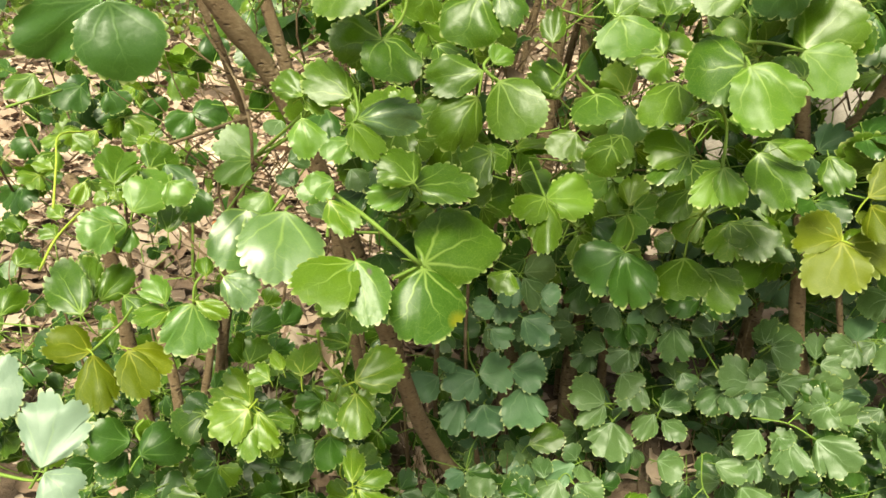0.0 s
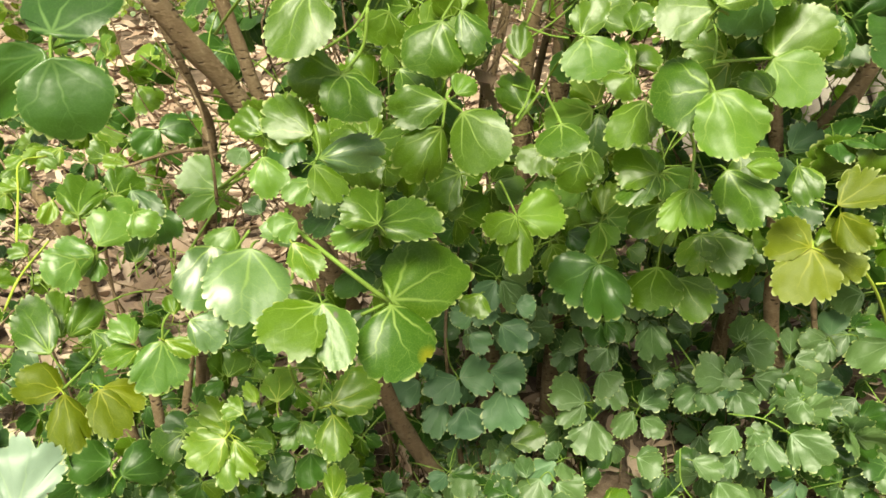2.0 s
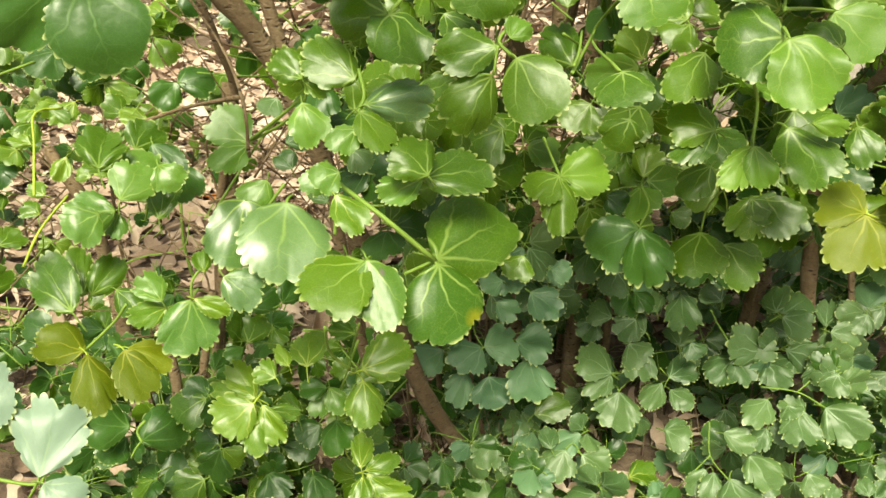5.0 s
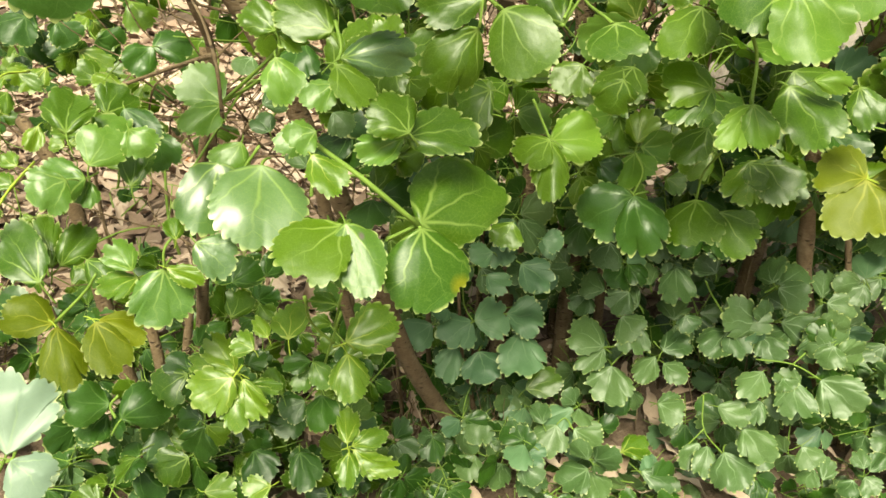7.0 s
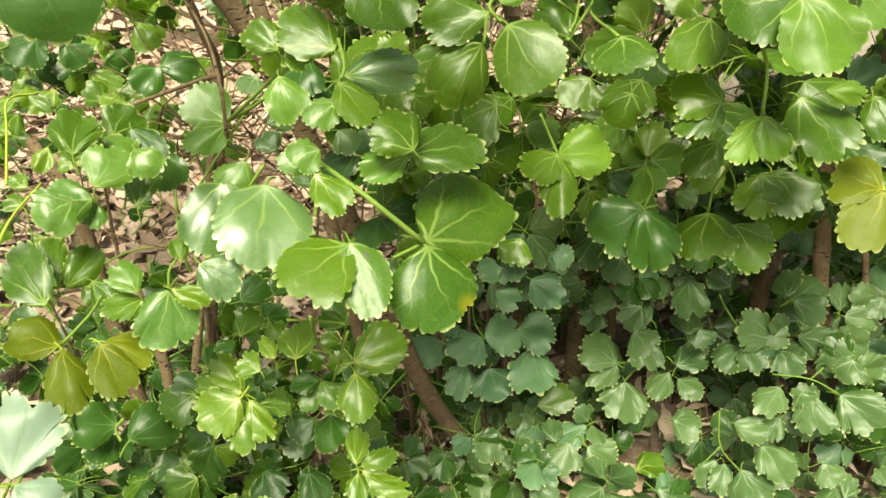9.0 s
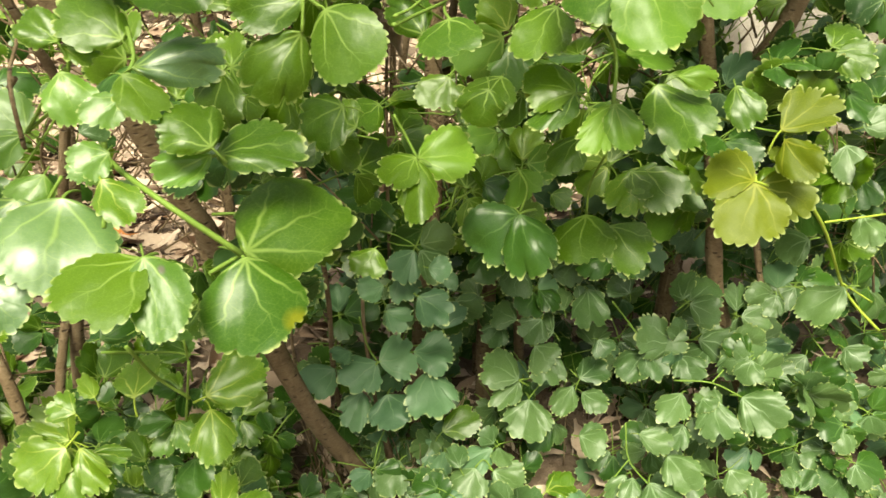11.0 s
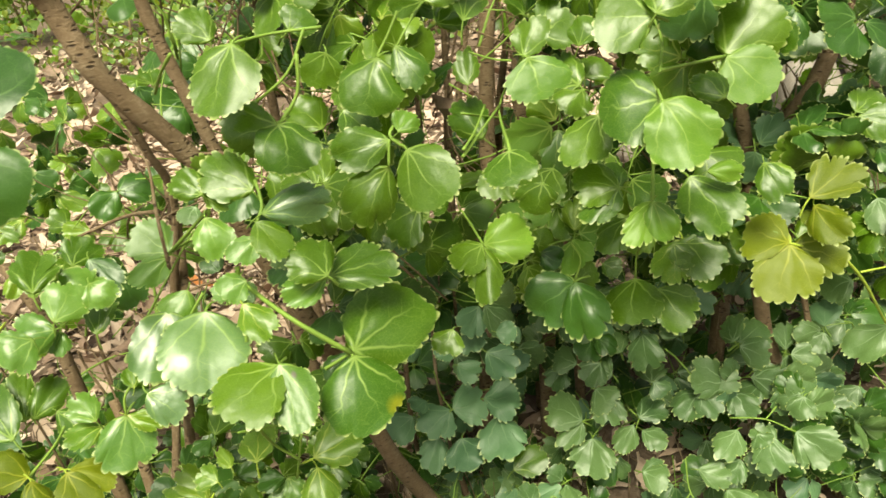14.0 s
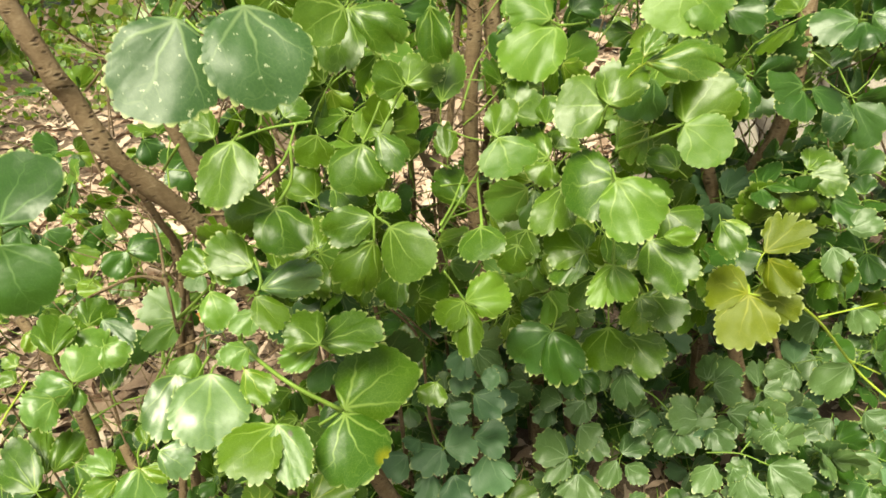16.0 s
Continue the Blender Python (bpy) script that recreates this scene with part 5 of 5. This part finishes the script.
thin_stems(back, 5, (0.25, 0.95), (0.85, 1.3), 0.7, 1.0, 0.006, 0.0, 61)
thin_stems(back, 7, (0.0, 1.0), (0.26, 1.25), 0.9, 1.02, 0.008, 0.0, 62)
thin_stems(left, 14, (-0.95, 0.9), (-0.15, 1.6), 0.25, 0.7, 0.0035, 0.1, 64)
thin_stems(main, 4, (-0.15, 0.8), (0.1, 0.95), 0.35, 0.8, 0.004, 0.0, 65)


def tangle(owner, count, lo, hi, length, seed, material):
    """Fine bare twigs crossing inside the hedge, too many to count."""
    r = random.Random(seed)
    bm = bmesh.new()
    for _ in range(count):
        p = Vector([r.uniform(a, b) for a, b in zip(lo, hi)])
        way = Vector((r.gauss(0, 0.6), r.gauss(0, 0.4), r.uniform(0.2, 1.0))).normalized() * length * r.uniform(0.5, 1.2)
        bend = Vector((r.gauss(0, 0.02), r.gauss(0, 0.02), r.gauss(0, 0.01)))
        line = smooth_line((p, p + way * 0.5 + bend, p + way), 3)
        w = r.uniform(0.0008, 0.0022)
        tube(bm, line, [w * (1 - 0.6 * i / len(line)) for i in range(len(line))], 5)
    return tagged(finish("twig_tangle", bm, material, owner), kind="stuff")


tangle(back, 190, (-0.35, 0.82, 0.3), (0.3, 1.25, 0.85), 0.2, 81, BARK)
tangle(back, 60, (-0.3, 0.78, 0.4), (0.5, 1.1, 0.9), 0.14, 82, STALK)
tangle(right, 150, (0.2, 0.82, 0.1), (1.0, 1.1, 0.7), 0.16, 83, BARK)
tangle(left, 70, (-0.9, 0.8, 0.05), (-0.2, 1.4, 0.5), 0.18, 84, BARK)
tangle(left, 40, (-0.8, 0.75, 0.2), (-0.3, 1.2, 0.6), 0.12, 85, STALK)


def dry_grass(x, y, wide, high, count, seed):
    r = random.Random(seed)
    bm = bmesh.new()
    for _ in range(count):
        px, py = x + r.gauss(0, wide), y + r.gauss(0, wide * 0.6)
        top = Vector((px + r.gauss(0, 0.025), py + r.gauss(0, 0.02), ground_height(px, py) + high * r.uniform(0.4, 1.1)))
        root = Vector((px, py, ground_height(px, py) - 0.005))
        tube(bm, smooth_line((root, (root + top) / 2 + Vector((r.gauss(0, 0.006), 0, 0)), top), 2), [0.0012, 0.0011, 0.001, 0.0008, 0.0004], 3)
    return tagged(finish("dry_grass", bm, DRY_GRASS), "tuft of thin dry brown grass at a stem's foot", "dry grass", "dry grass tufts")


for k, (gx, gy) in enumerate(((0.04, 0.8), (0.13, 0.83), (-0.05, 0.8), (0.23, 0.82), (-0.3, 0.78), (-0.42, 0.84), (0.46, 0.84))):
    dry_grass(gx, gy, 0.04, 0.1, 30, 70 + k)


# ---- shrubs further back ----
def far_shrub(x, y, radius, high, count, tones, seed, size=0.06, points=14, rings=(0.6, 1.0)):
    r = random.Random(seed)
    s = tagged(new("shrub"), "dense green shrub standing behind the hedge", "shrub", "shrubs behind")
    for _ in range(5):
        a = r.uniform(0, 6.28)
        stem(s, 0.006, 0.014, (x + radius * 0.7 * math.cos(a), y + radius * 0.7 * math.sin(a), high * 0.9),
             (x + 0.3 * radius * math.cos(a), y + 0.3 * radius * math.sin(a), high * 0.45), (x + 0.05 * math.cos(a), y + 0.05 * math.sin(a), -0.03))
    spots = []
    while len(spots) < count:
        p = Vector((r.gauss(0, 0.5), r.gauss(0, 0.5), r.uniform(0.1, 1)))
        if p.x ** 2 + p.y ** 2 < 1:
            f = Vector((p.x + r.gauss(0, 0.5), p.y - 0.4 + r.gauss(0, 0.5), 0.7))
            way = Vector((r.uniform(-1, 1), r.uniform(-0.5, 0.2), r.uniform(-1.0, 0.35)))
            spots.append((Vector((x + p.x * radius, y + p.y * radius, p.z * high)), size * r.uniform(0.7, 1.3), f, way))
    foliage(s, "foliage", tones, spots, seed, points, rings, 1)


FAR_GREEN, FAR_LIGHT = [("R", "g"), ("R", "d"), ("R", "y")], [("R", "y"), ("R", "g"), ("R", "o")]
for k, (fx, fy, fr, fh, count, tones) in enumerate((
        (-3.6, 5.4, 0.9, 0.8, 900, FAR_LIGHT), (-2.3, 6.2, 0.9, 0.7, 800, FAR_LIGHT), (-1.0, 5.6, 0.8, 0.7, 800, FAR_GREEN),
        (0.3, 5.8, 0.9, 0.8, 900, FAR_LIGHT), (1.9, 3.3, 0.8, 1.1, 1800, FAR_GREEN), (3.2, 3.2, 0.9, 1.2, 1800, FAR_GREEN), (-5.2, 5.6, 1.0, 0.9, 900, FAR_GREEN))):
    far_shrub(fx, fy, fr, fh, count, tones, 41 + k, 0.045)


# a sunlit hedge that closes the garden
for k in range(11):
    far_shrub(-12.5 + 1.9 * k, 9.6 + 0.5 * math.sin(k * 2.3), 1.5, 2.0 + 0.4 * math.sin(k * 1.7), 750, FAR_LIGHT, 141 + k, 0.12, 10, (1.0,))


# ---- fallen things on the litter ----
def dry_leaf(label, x, y, lift, size, turn, material, seed, hang=0.0):
    r = random.Random(seed)
    places, faces = dry_leaf_grid(r)
    bm = bmesh.new()
    vs = [bm.verts.new((p[0] * 1.5 * size, p[1] * size, p[2] * size)) for p in places]
    for f in faces:
        bm.faces.new([vs[i] for i in f])
    tube(bm, [Vector((0, -0.5 * size, 0)), Vector((0.04 * size, -0.7 * size, 0.03 * size)), Vector((0.1 * size, -0.85 * size, 0.01 * size))],
         [0.02 * size, 0.016 * size, 0.014 * size], 5)
    ob = finish("dry_leaf", bm, material)
    ob.matrix_basis = pose(x, y, hang or ground_height(x, y) + lift, *turn)
    return tagged(ob, label, "dry leaf", "fallen leaves")


dry_leaf("rust orange dry leaf lying on the litter", -0.62, 1.72, 0.03, 0.11, (10, -14, 70), RUST, 3)
dry_leaf("rust orange dry leaf lying on the litter", -0.7, 1.86, 0.03, 0.09, (-8, 16, 20), RUST, 4)
dry_leaf("tan dry leaf caught between the stems", 0.09, 0.9, 0, 0.06, (60, 10, 80), LITTER, 5, hang=0.62)
rnd = random.Random(77)
for k in range(34):
    dry_leaf("curled tan dry leaf lying on the litter", rnd.uniform(-1.2, -0.1), rnd.uniform(0.85, 2.4), 0.028, rnd.uniform(0.05, 0.09),
             (rnd.gauss(0, 16), rnd.gauss(0, 16), rnd.uniform(0, 360)), LITTER, 90 + k)


def dry_twig(x, y, turn, length, seed):
    r = random.Random(seed)
    way = Vector((math.cos(radians(turn)), math.sin(radians(turn)), 0))
    pts = []
    for i in range(5):
        p = Vector((x, y, 0)) + way * length * (i / 4 - 0.5) + Vector((r.gauss(0, 0.012), r.gauss(0, 0.012), 0))
        pts.append((p.x, p.y, ground_height(p.x, p.y) + 0.026))
    line = smooth_line(pts, 4)
    bm = bmesh.new()
    tube(bm, line, [0.0016 + 0.0022 * i / len(line) for i in range(len(line))], 6, 0.2)
    return tagged(finish("dry_twig", bm, BARK), "thin brown dry twig lying on the litter", "twig", "fallen twigs")


for k in range(22):
    dry_twig(rnd.uniform(-1.3, 0.1), rnd.uniform(0.9, 2.8), rnd.gauss(0, 35), rnd.uniform(0.15, 0.45), 200 + k)


def weathered_log(x, y, lift, length, radius, turn, tilt, seed):
    """A split log, grey and grooved along its grain, with one flat side."""
    r = random.Random(seed)
    around, along = 22, 14
    bm = bmesh.new()
    rings = []
    shift = Vector((r.uniform(0, 40), 0, 0))
    for i in range(along + 1):
        t = i / along
        ring = []
        for k in range(around):
            a = 2 * math.pi * k / around
            groove = noise.noise(shift + Vector((math.cos(a) * 4, math.sin(a) * 4, t * 1.2))) * 0.16 - (0.12 if k % 5 == seed % 5 and 0.1 < t < 0.9 else 0)
            q = radius * (1 + groove) * (0.9 if i in (0, along) else 1)
            px = (t - 0.5) * length + (noise.noise(shift + Vector((math.cos(a) * 2, math.sin(a) * 2, 9))) * 0.06 if i in (0, along) else 0)
            ring.append(bm.verts.new((px, q * math.cos(a), max(-0.45 * radius, q * math.sin(a)))))
        rings.append(ring)
    for a, b in zip(rings, rings[1:]):
        for k in range(around):
            bm.faces.new((a[k], b[k], b[(k + 1) % around], a[(k + 1) % around]))
    bm.faces.new(rings[0])
    bm.faces.new(rings[-1][::-1])
    ob = finish("log", bm, GREY_WOOD)
    ob.matrix_basis = pose(x, y, ground_height(x, y) + lift, 0, tilt, turn)
    return tagged(ob, "weathered pale grey split log lying behind the hedge", "log", "weathered logs")


for k, (lx, ly, lift, ll, lr, turn, tilt) in enumerate((
        (1.3, 2.2, 0.06, 1.2, 0.12, 62, 0), (1.58, 2.35, 0.07, 1.3, 0.14, 58, 0), (1.43, 2.3, 0.22, 1.1, 0.1, 66, -4),
        (1.9, 2.5, 0.06, 1.3, 0.13, 50, 0), (1.74, 2.42, 0.25, 1.0, 0.1, 60, 4), (2.15, 2.2, 0.06, 1.2, 0.12, 70, 0), (1.1, 2.5, 0.05, 0.9, 0.1, 40, 0))):
    weathered_log(lx, ly, lift, ll, lr, turn, tilt, 300 + k)
